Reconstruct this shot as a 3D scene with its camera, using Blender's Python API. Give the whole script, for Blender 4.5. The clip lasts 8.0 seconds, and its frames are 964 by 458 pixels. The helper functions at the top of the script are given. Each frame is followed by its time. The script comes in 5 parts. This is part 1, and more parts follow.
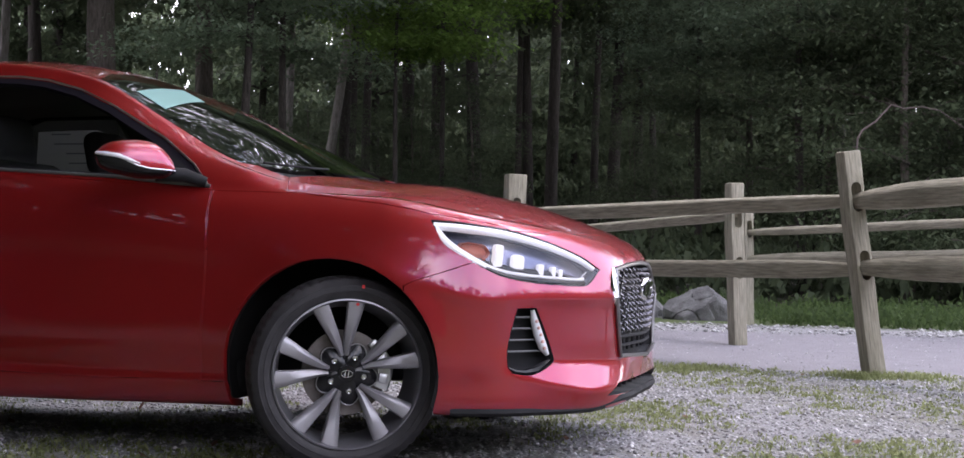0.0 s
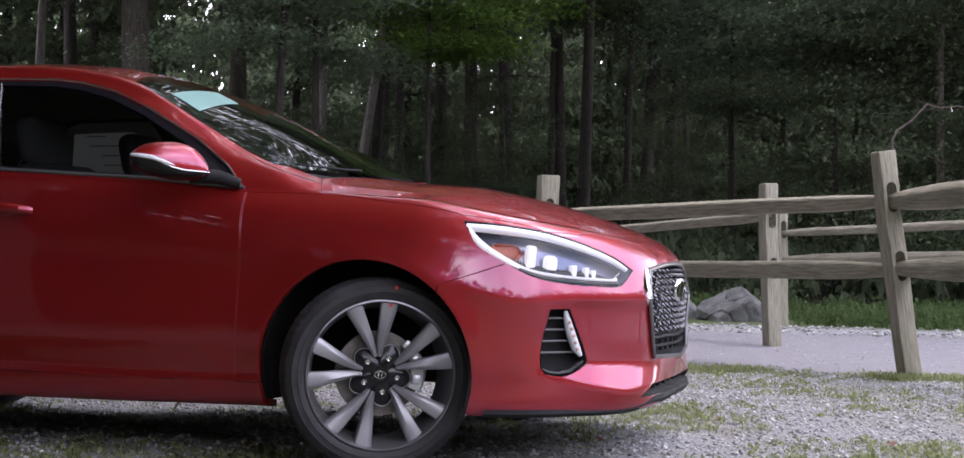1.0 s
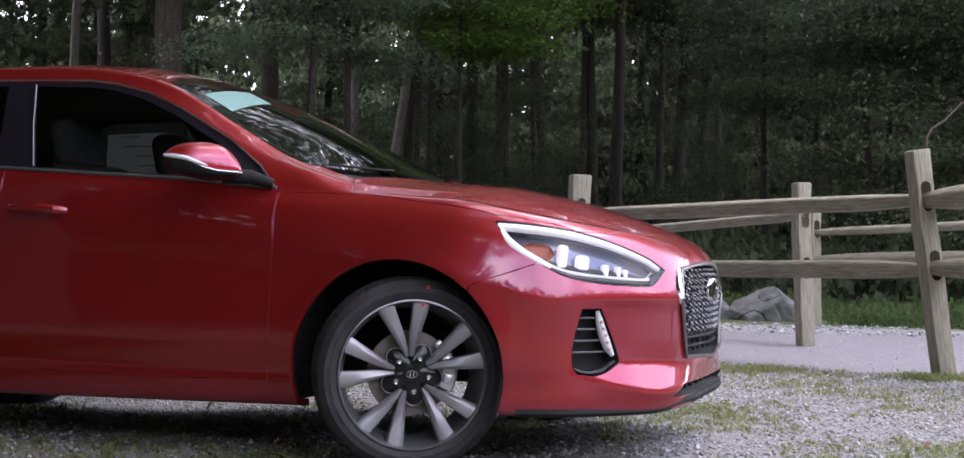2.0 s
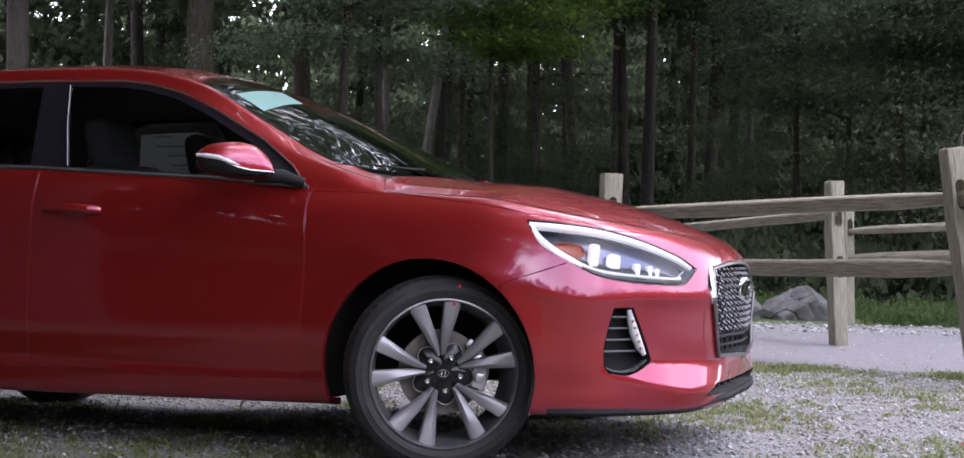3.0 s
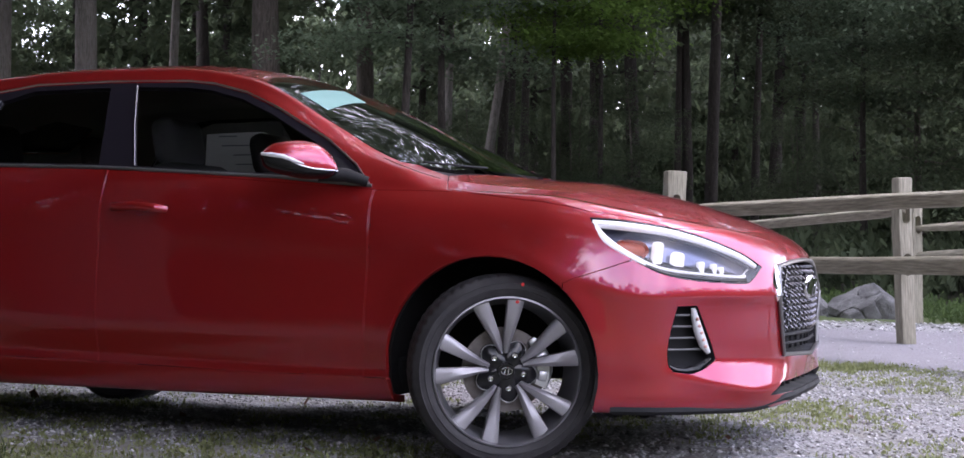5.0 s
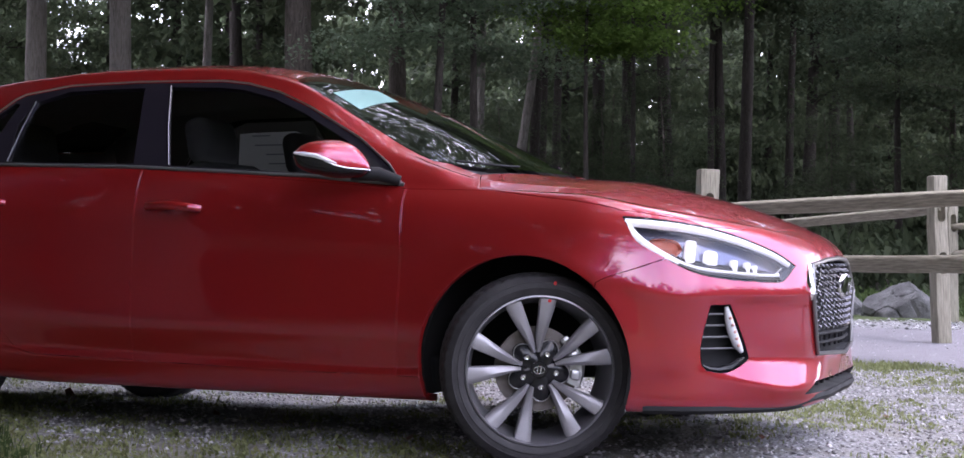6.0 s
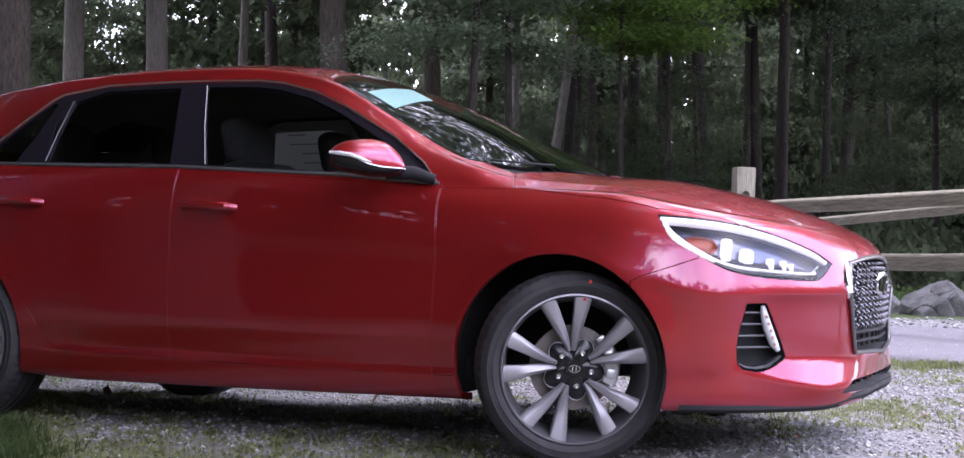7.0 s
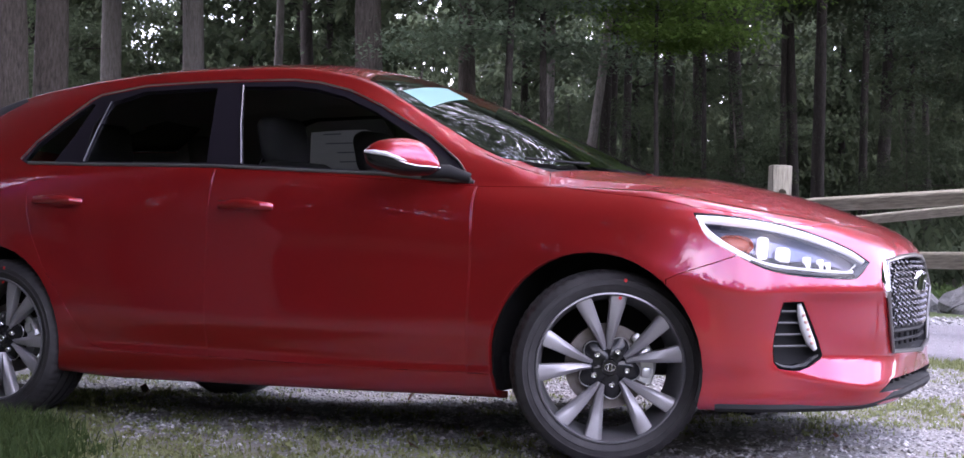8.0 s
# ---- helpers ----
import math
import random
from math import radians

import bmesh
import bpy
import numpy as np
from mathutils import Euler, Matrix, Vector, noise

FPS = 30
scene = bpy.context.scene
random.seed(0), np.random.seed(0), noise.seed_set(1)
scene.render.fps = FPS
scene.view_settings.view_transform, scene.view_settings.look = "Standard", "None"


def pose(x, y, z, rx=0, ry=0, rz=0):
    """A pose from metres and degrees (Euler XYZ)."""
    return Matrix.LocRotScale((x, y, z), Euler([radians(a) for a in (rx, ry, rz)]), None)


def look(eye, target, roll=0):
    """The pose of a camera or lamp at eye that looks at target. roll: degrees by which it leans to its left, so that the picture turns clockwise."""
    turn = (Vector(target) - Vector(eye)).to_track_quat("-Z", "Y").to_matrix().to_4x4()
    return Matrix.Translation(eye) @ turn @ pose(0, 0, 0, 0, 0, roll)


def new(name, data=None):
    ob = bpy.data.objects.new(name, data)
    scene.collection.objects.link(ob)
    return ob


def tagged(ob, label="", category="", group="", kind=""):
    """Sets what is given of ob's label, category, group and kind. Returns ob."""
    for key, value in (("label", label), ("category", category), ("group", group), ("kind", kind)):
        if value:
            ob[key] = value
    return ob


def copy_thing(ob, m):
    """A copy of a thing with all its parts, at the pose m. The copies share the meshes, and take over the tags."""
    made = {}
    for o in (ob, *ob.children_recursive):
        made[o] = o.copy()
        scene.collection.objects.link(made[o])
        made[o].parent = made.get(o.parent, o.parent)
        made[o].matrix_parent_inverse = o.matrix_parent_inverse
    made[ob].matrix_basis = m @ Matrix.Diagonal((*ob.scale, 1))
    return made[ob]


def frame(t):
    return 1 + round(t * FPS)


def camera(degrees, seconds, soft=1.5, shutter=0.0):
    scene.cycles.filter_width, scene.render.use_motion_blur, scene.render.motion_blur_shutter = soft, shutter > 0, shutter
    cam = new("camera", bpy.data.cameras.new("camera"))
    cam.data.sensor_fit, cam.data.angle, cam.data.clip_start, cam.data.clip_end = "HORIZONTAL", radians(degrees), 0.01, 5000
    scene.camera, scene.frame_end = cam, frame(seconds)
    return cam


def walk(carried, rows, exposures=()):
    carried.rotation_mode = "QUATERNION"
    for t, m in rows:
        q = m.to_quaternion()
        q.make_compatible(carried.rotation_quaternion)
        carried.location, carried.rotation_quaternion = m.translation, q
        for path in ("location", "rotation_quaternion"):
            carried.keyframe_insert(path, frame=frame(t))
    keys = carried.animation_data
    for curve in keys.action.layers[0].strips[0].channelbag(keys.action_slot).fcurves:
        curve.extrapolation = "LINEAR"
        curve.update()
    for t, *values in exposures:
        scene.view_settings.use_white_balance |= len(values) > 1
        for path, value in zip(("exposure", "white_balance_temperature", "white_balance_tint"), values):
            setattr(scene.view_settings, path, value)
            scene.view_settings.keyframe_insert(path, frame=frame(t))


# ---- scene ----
# The camera stands on a low tripod and pans slowly to its left.
cam = camera(37.34, 8.0)
EYE = (1.638, -5.204, 0.693)
PAN = [
    (0.0, 91.145, -0.958, 15.370),
    (0.5, 91.141, -0.903, 16.033),
    (1.0, 91.164, -0.905, 16.691),
    (1.5, 91.155, -0.897, 17.334),
    (3.0, 91.073, -0.837, 19.218),
    (3.5, 91.042, -0.835, 19.862),
    (4.0, 91.009, -0.800, 20.477),
    (4.5, 90.984, -0.781, 21.118),
    (6.0, 90.896, -0.713, 23.046),
    (6.5, 90.863, -0.675, 23.757),
    (7.0, 90.825, -0.640, 24.449),
    (7.5, 90.788, -0.625, 25.138),
    (8.0, 90.753, -0.593, 25.859),
]
walk(cam, [(t, pose(*EYE, rx, ry, rz)) for t, rx, ry, rz in PAN], [(0.0, 2.14, 6650, 21), (4.0, 2.30, 6500, 23), (6.0, 2.50, 6350, 26), (8.0, 2.76, 6250, 30)])

# ---- light: an overcast day, the brightest cloud stands over the track ----
SUN_EL, SUN_AZ = 66.0, 20.0
world = bpy.data.worlds.new("overcast")
scene.world = world
world.use_nodes = True
wn = world.node_tree.nodes
sky = wn.new("ShaderNodeTexSky")
sky.sky_type, sky.sun_disc = "NISHITA", False
sky.sun_elevation, sky.sun_rotation = radians(SUN_EL), radians(SUN_AZ)
sky.dust_density, sky.air_density = 1.0, 1.3
wn["Background"].inputs["Strength"].default_value = 0.15
# a broken white cloud layer over most of it
wl = world.node_tree.links
way = wn.new("ShaderNodeTexCoord")
clouds = wn.new("ShaderNodeTexNoise")
clouds.inputs["Scale"].default_value, clouds.inputs["Detail"].default_value, clouds.inputs["Roughness"].default_value = 2.6, 6.0, 0.55
tone = wn.new("ShaderNodeValToRGB")
tone.color_ramp.elements[0].position, tone.color_ramp.elements[0].color = 0.35, (0.52, 0.555, 0.66, 1)
tone.color_ramp.elements[1].position, tone.color_ramp.elements[1].color = 0.68, (0.97, 0.97, 1.01, 1)
bright = wn.new("ShaderNodeVectorMath")
bright.operation = "SCALE"
bright.inputs["Scale"].default_value = 11.0
cover = wn.new("ShaderNodeMix")
cover.data_type = "RGBA"
gaps = wn.new("ShaderNodeValToRGB")
gaps.color_ramp.elements[0].position, gaps.color_ramp.elements[0].color = 0.38, (0.35, 0.35, 0.35, 1)
gaps.color_ramp.elements[1].position, gaps.color_ramp.elements[1].color = 0.64, (0.92, 0.92, 0.92, 1)
wl.new(clouds.outputs["Fac"], gaps.inputs["Fac"])
wl.new(gaps.outputs["Color"], cover.inputs[0])
wl.new(way.outputs["Generated"], clouds.inputs["Vector"])
wl.new(clouds.outputs["Fac"], tone.inputs["Fac"])
wl.new(tone.outputs["Color"], bright.inputs[0])
wl.new(sky.outputs[0], cover.inputs[6])
wl.new(bright.outputs[0], cover.inputs[7])
wl.new(cover.outputs[2], wn["Background"].inputs["Color"])
sun_data = bpy.data.lights.new("sun", "SUN")
sun_data.energy, sun_data.angle, sun_data.color = 0.5, radians(40), (1.0, 0.96, 0.9)
sun = new("sun", sun_data)
az, el = radians(SUN_AZ), radians(SUN_EL)
sun.matrix_world = look((0, 0, 30), (-30 * math.sin(az) * math.cos(el), -30 * math.cos(az) * math.cos(el), 30 - 30 * math.sin(el)))
# ---- materials ----
def material(name, color, rough=0.6, metal=0.0, **kw):
    m = bpy.data.materials.new(name)
    m.use_nodes = True
    b = m.node_tree.nodes["Principled BSDF"]
    b.inputs["Base Color"].default_value = (*color, 1)
    b.inputs["Roughness"].default_value = rough
    b.inputs["Metallic"].default_value = metal
    for key, value in kw.items():
        b.inputs[key.replace("_", " ")].default_value = value
    return m


class Net:
    """Short hand for wiring one material's nodes."""

    def __init__(self, m):
        self.m, self.t = m, m.node_tree
        self.bsdf = self.t.nodes["Principled BSDF"]

    def add(self, kind, data_type="", blend_type="", operation=""):
        n = self.t.nodes.new(kind)
        if data_type:
            n.data_type, n.blend_type = data_type, blend_type
        if operation:
            n.operation = operation
        return n

    def link(self, a, b):
        self.t.links.new(a, b)

    def coords(self, scale=1.0, out="Object", stretch=(1, 1, 1)):
        c, mp = self.add("ShaderNodeTexCoord"), self.add("ShaderNodeMapping")
        mp.inputs["Scale"].default_value = [scale * s for s in stretch]
        self.link(c.outputs[out], mp.inputs["Vector"])
        return mp.outputs["Vector"]

    def noise(self, vec, scale, detail=4.0, rough=0.6):
        n = self.add("ShaderNodeTexNoise")
        n.inputs["Scale"].default_value, n.inputs["Detail"].default_value, n.inputs["Roughness"].default_value = scale, detail, rough
        self.link(vec, n.inputs["Vector"])
        return n.outputs["Fac"]

    def ramp(self, fac, *stops):
        r = self.add("ShaderNodeValToRGB")
        while len(r.color_ramp.elements) < len(stops):
            r.color_ramp.elements.new(0.5)
        for e, (p, c) in zip(r.color_ramp.elements, stops):
            e.position, e.color = p, (*c, 1) if len(c) == 3 else c
        self.link(fac, r.inputs["Fac"])
        return r.outputs["Color"]

    def mix(self, fac, a, b, blend="MIX"):
        n = self.add("ShaderNodeMix", data_type="RGBA", blend_type=blend)
        if isinstance(fac, float):
            n.inputs[0].default_value = fac
        else:
            self.link(fac, n.inputs[0])
        for sock, v in ((n.inputs[6], a), (n.inputs[7], b)):
            if isinstance(v, tuple):
                sock.default_value = (*v, 1)
            else:
                self.link(v, sock)
        return n.outputs[2]

    def math(self, op, a, b=0.0):
        n = self.add("ShaderNodeMath", operation=op)
        for sock, v in zip(n.inputs, (a, b)):
            if isinstance(v, (int, float)):
                sock.default_value = v
            else:
                self.link(v, sock)
        return n.outputs[0]

    def color(self, c):
        self.link(c, self.bsdf.inputs["Base Color"])

    def bump(self, height, strength, dist):
        n = self.add("ShaderNodeBump")
        n.inputs["Strength"].default_value, n.inputs["Distance"].default_value = strength, dist
        self.link(height, n.inputs["Height"])
        self.link(n.outputs[0], self.bsdf.inputs["Normal"])


def grey(v):
    return (v, v, v)


# red metallic car paint with violet pearl flakes under clear lacquer, with a faint film of dust
PAINT = material("red_paint", (0.40, 0.010, 0.018), 0.48, 0.6, Coat_Weight=1.0, Coat_Roughness=0.02, Coat_IOR=1.62)
n = Net(PAINT)
v = n.coords()
flake = n.noise(v, 1400, 1.0)
n.color(n.mix(n.ramp(flake, (0.35, grey(0)), (0.7, grey(1))), (0.295, 0.0080, 0.0070), (0.385, 0.0125, 0.0102)))
dust = n.noise(v, 5, 6.0)
n.link(n.ramp(dust, (0.3, grey(0.01)), (0.8, grey(0.05))), n.bsdf.inputs["Coat Roughness"])
pearl, both = n.add("ShaderNodeBsdfGlossy"), n.add("ShaderNodeAddShader")
pearl.inputs["Color"].default_value, pearl.inputs["Roughness"].default_value = (0.013, 0.005, 0.036, 1), 0.2
n.link(n.bsdf.outputs[0], both.inputs[0])
n.link(pearl.outputs[0], both.inputs[1])
n.link(both.outputs[0], n.t.nodes["Material Output"].inputs[0])

BLACK = material("black_plastic", (0.016, 0.016, 0.018), 0.62, Specular_IOR_Level=0.2)
n = Net(BLACK)
n.bump(n.noise(n.coords(), 700, 2.0), 0.25, 0.001)
GLOSS_BLACK = material("gloss_black", (0.012, 0.012, 0.014), 0.16, Specular_IOR_Level=0.4)
TRIM = material("pillar_trim", (0.013, 0.011, 0.016), 0.45, Specular_IOR_Level=0.15)
UNDER = material("underbody", (0.022, 0.022, 0.022), 0.85, Specular_IOR_Level=0.1)
RUBBER = material("tyre_rubber", (0.025, 0.025, 0.028), 0.6, Specular_IOR_Level=0.4)
n = Net(RUBBER)
v = n.coords()
d = n.noise(v, 14, 5.0)
n.color(n.ramp(d, (0.3, (0.020, 0.019, 0.021)), (0.75, (0.046, 0.043, 0.046))))
n.bump(n.noise(v, 260, 2.0), 0.2, 0.001)
CHROME = material("chrome", (0.85, 0.85, 0.87), 0.08, 1.0)
DARK_CHROME = material("dark_chrome", (0.17, 0.165, 0.18), 0.2, 1.0)
SATIN = material("satin_chrome", (0.62, 0.62, 0.64), 0.28, 1.0)
ALLOY = material("alloy_face", (0.36, 0.35, 0.37), 0.42, 0.55)
ALLOY_DARK = material("alloy_painted", (0.24, 0.235, 0.25), 0.3, 0.6)
STEEL = material("brake_steel", (0.33, 0.31, 0.30), 0.45, 0.9)
n = Net(STEEL)
n.color(n.ramp(n.noise(n.coords(), 30, 4.0), (0.35, (0.22, 0.20, 0.195)), (0.7, (0.15, 0.13, 0.12))))
LIGHT_CELL = material("lamp_cell", (0.72, 0.42, 0.36), 0.3)
TWIG = material("twig_bark", (0.06, 0.042, 0.038), 0.8)
CALIPER = material("cast_silver", (0.6, 0.6, 0.62), 0.35, 0.7)
BELT_TRIM = material("belt_trim", (0.16, 0.16, 0.16), 0.4, 0.6)
FRAME_GREY = material("grille_frame", (0.24, 0.235, 0.24), 0.32, 0.9)
SLAT_GREY = material("slat_plastic", (0.11, 0.11, 0.115), 0.4)
RED_DOT = material("red_marker", (0.75, 0.03, 0.03), 0.6)
PAPER = material("paper", (0.34, 0.355, 0.35), 0.7)
n = Net(PAPER)
thin, sheet_mix = n.add("ShaderNodeBsdfTranslucent"), n.add("ShaderNodeMixShader")
thin.inputs["Color"].default_value = (0.8, 0.82, 0.8, 1)
sheet_mix.inputs[0].default_value = 0.08
n.link(n.bsdf.outputs[0], sheet_mix.inputs[1])
n.link(thin.outputs[0], sheet_mix.inputs[2])
n.link(sheet_mix.outputs[0], n.t.nodes["Material Output"].inputs[0])
PRINT = material("print", (0.12, 0.13, 0.15), 0.7)
MINT = material("mint_film", (0.21, 0.40, 0.365), 0.4)
CLOTH = material("black_cloth", (0.05, 0.05, 0.053), 0.9)
n = Net(CLOTH)
n.bump(n.noise(n.coords(), 900, 2.0), 0.4, 0.001)
CREAM = material("headliner", (0.25, 0.25, 0.24), 0.9)


def glass(name, tint, rough=0.0, ior=1.5):
    """A pane: clear, tinted by its colour and mirrored by its gloss."""
    m = bpy.data.materials.new(name)
    m.use_nodes = True
    t = m.node_tree
    t.nodes.remove(t.nodes["Principled BSDF"])
    out = t.nodes["Material Output"]
    fres, clear, gloss, mix = (t.nodes.new(k) for k in ("ShaderNodeFresnel", "ShaderNodeBsdfTransparent", "ShaderNodeBsdfGlossy", "ShaderNodeMixShader"))
    fres.inputs["IOR"].default_value = ior
    clear.inputs["Color"].default_value = (*tint, 1)
    gloss.inputs["Roughness"].default_value = rough
    t.links.new(fres.outputs[0], mix.inputs[0])
    t.links.new(clear.outputs[0], mix.inputs[1])
    t.links.new(gloss.outputs[0], mix.inputs[2])
    t.links.new(mix.outputs[0], out.inputs[0])
    return m


SIDE_GLASS = glass("tinted_glass", (0.86, 0.89, 0.87), 0.0, 1.78)
SCREEN_GLASS = glass("windscreen_glass", (0.55, 0.62, 0.57), 0.0, 1.8)
LAMP_BOWL = material("lamp_bowl", (0.14, 0.145, 0.21), 0.22, 0.7)
LENS = glass("lamp_lens", (0.93, 0.94, 0.96), 0.0, 1.45)
AMBER = material("amber_reflector", (0.66, 0.20, 0.13), 0.2)
LAMP_WHITE = material("lamp_projector", (0.75, 0.76, 0.8), 0.12, 0.35, Emission_Color=(0.93, 0.95, 1.0, 1.0), Emission_Strength=0.12)
DRL = material("clear_lamp", (0.80, 0.80, 0.84), 0.25)
GUIDE = material("light_guide_lit", (0.86, 0.86, 0.9), 0.25, Emission_Color=(0.93, 0.95, 1.0, 1.0), Emission_Strength=0.05)

# weathered split timber
WOOD = material("weathered_wood", (0.3, 0.28, 0.24), 0.85)
n = Net(WOOD)
v = n.coords(1.0, "Object", (1, 1, 9))
grain = n.noise(n.coords(1.0, "Object", (30, 30, 2.2)), 3.0, 6.0)
stain = n.noise(n.coords(), 3.5, 4.0)
c = n.ramp(grain, (0.25, (0.13, 0.118, 0.085)), (0.5, (0.27, 0.25, 0.19)), (0.78, (0.42, 0.395, 0.315)))
moss = n.ramp(stain, (0.52, grey(0)), (0.72, grey(0.55)))
n.color(n.mix(moss, c, (0.13, 0.135, 0.075)))
n.bump(grain, 0.5, 0.01)
RAIL_WOOD = material("weathered_rail", (0.3, 0.28, 0.24), 0.85)
n = Net(RAIL_WOOD)
grain = n.noise(n.coords(1.0, "Object", (2.2, 30, 30)), 3.0, 6.0)
stain = n.noise(n.coords(), 2.5, 4.0)
c = n.ramp(grain, (0.25, (0.12, 0.108, 0.078)), (0.5, (0.26, 0.24, 0.18)), (0.8, (0.43, 0.405, 0.32)))
n.color(n.mix(n.ramp(stain, (0.5, grey(0)), (0.75, grey(0.5))), c, (0.12, 0.11, 0.075)))
n.bump(grain, 0.6, 0.012)

def bark_material(name, deep, middle, light):
    m = material(name, middle, 0.9, Specular_IOR_Level=0.2)
    n = Net(m)
    plates = n.noise(n.coords(1.0, "Object", (16, 16, 2.6)), 2.4, 7.0, 0.7)
    fine = n.noise(n.coords(1.0, "Object", (60, 60, 14)), 2.0, 4.0)
    patch = n.noise(n.coords(), 0.8, 3.0)
    c = n.ramp(plates, (0.34, deep), (0.5, middle), (0.70, light))
    c = n.mix(n.ramp(fine, (0.35, grey(0.0)), (0.7, grey(0.35))), c, deep)
    n.color(n.mix(n.ramp(patch, (0.45, grey(0)), (0.7, grey(0.45))), c, tuple(0.9 * x for x in middle)))
    n.bump(plates, 0.8, 0.04)
    return m


BARK = bark_material("bark", (0.042, 0.035, 0.03), (0.1, 0.086, 0.075), (0.17, 0.151, 0.134))
# the gloom under the canopy is put into this bark's colour
SHADED_BARK = bark_material("shaded_bark", (0.018, 0.015, 0.013), (0.042, 0.036, 0.032), (0.075, 0.066, 0.058))
PALE_BARK = bark_material("pale_bark", (0.105, 0.095, 0.086), (0.21, 0.192, 0.174), (0.31, 0.288, 0.265))


def leaf_material(name, dark, light):
    m = material(name, light, 0.6, Specular_IOR_Level=0.12)
    n = Net(m)
    isl = n.add("ShaderNodeNewGeometry").outputs["Random Per Island"]
    big = n.noise(n.coords(), 0.35, 2.0)
    c = n.ramp(isl, (0.0, dark), (1.0, light))
    n.color(n.mix(n.ramp(big, (0.4, grey(0)), (0.65, grey(0.6))), c, tuple(0.75 * x for x in dark)))
    tr = n.add("ShaderNodeBsdfTranslucent")
    n.link(c, tr.inputs["Color"])
    mx = n.add("ShaderNodeMixShader")
    mx.inputs[0].default_value = 0.58
    out = n.t.nodes["Material Output"]
    n.link(n.bsdf.outputs[0], mx.inputs[1])
    n.link(tr.outputs[0], mx.inputs[2])
    n.link(mx.outputs[0], out.inputs[0])
    return m


LEAF = leaf_material("leaves", (0.062, 0.084, 0.048), (0.105, 0.132, 0.076))
LEAF_VERGE = leaf_material("verge_leaves", (0.05, 0.08, 0.03), (0.10, 0.148, 0.056))
LEAF_PALE = leaf_material("pale_leaves", (0.10, 0.14, 0.09), (0.18, 0.23, 0.155))
LEAF_LIME = leaf_material("lime_leaves", (0.085, 0.15, 0.03), (0.16, 0.25, 0.06))
# sun put into the leaf colour, to lift foliage mirrored in the car
LEAF_SUN = leaf_material("sunlit_leaves", (0.085, 0.115, 0.055), (0.14, 0.18, 0.09))
GRASS = leaf_material("grass_blades", (0.17, 0.20, 0.085), (0.36, 0.39, 0.20))
DEAD_LEAF = material("dead_leaf", (0.16, 0.075, 0.045), 0.8)
STONE = material("gravel_stone", (0.3, 0.3, 0.32), 0.85)
n = Net(STONE)
isl = n.add("ShaderNodeNewGeometry").outputs["Random Per Island"]
n.color(n.ramp(isl, (0.0, (0.17, 0.167, 0.165)), (0.5, (0.34, 0.335, 0.338)), (1.0, (0.60, 0.595, 0.605))))
ROCK = material("grey_rock", (0.25, 0.25, 0.26), 0.9)
n = Net(ROCK)
v = n.coords()
a = n.noise(v, 5.0, 8.0, 0.7)
n.color(n.ramp(a, (0.3, (0.05, 0.05, 0.05)), (0.5, (0.12, 0.12, 0.12)), (0.75, (0.22, 0.22, 0.222))))
n.bump(a, 0.8, 0.05)

# one sheet of ground: grey gravel with thin grass, a pale track, a grassy verge, the forest floor
GROUND = material("ground", (0.25, 0.25, 0.25), 0.95)
n = Net(GROUND)
v = n.coords()
pebble = n.add("ShaderNodeTexVoronoi")
pebble.inputs["Scale"].default_value = 55
n.link(v, pebble.inputs["Vector"])
fine = n.noise(v, 90, 3.0)
big = n.noise(v, 1.1, 4.0)
mid = n.noise(v, 5.0, 5.0)
sep = n.add("ShaderNodeSeparateXYZ")
n.link(v, sep.inputs[0])
stones = n.ramp(n.math("MULTIPLY", pebble.outputs["Distance"], 1.6), (0.0, (0.60, 0.595, 0.61)), (0.55, (0.34, 0.335, 0.345)), (1.0, (0.10, 0.099, 0.096)))
stones = n.mix(0.5, stones, n.ramp(fine, (0.3, (0.18, 0.177, 0.176)), (0.7, (0.50, 0.495, 0.51))))
turf = n.ramp(mid, (0.3, (0.085, 0.09, 0.048)), (0.7, (0.18, 0.178, 0.105)))
lot = n.mix(n.ramp(n.math("ADD", n.math("MULTIPLY", big, 0.6), n.math("MULTIPLY", mid, 0.4)), (0.47, grey(0)), (0.62, grey(0.6))), stones, turf)
track = n.mix(0.45, n.ramp(fine, (0.35, (0.13, 0.123, 0.134)), (0.65, (0.34, 0.325, 0.352))), n.ramp(mid, (0.3, (0.18, 0.17, 0.188)), (0.7, (0.27, 0.257, 0.281))))
verge = n.ramp(mid, (0.3, (0.035, 0.055, 0.015)), (0.7, (0.09, 0.12, 0.035)))
litter = n.ramp(mid, (0.3, (0.02, 0.018, 0.012)), (0.7, (0.05, 0.045, 0.025)))
near_turf = n.ramp(n.math("ADD", n.math("SUBTRACT", n.math("MULTIPLY", sep.outputs["X"], -0.16), n.math("MULTIPLY", n.math("ADD", sep.outputs["Y"], 0.9), 0.40)), n.math("MULTIPLY", n.math("SUBTRACT", mid, 0.5), 1.6)), (0.0, grey(0)), (0.6, grey(0.8)))
lot = n.mix(near_turf, lot, turf)
depth = n.math("ADD", sep.outputs["Y"], n.math("MULTIPLY", n.math("SUBTRACT", mid, 0.5), 0.9))


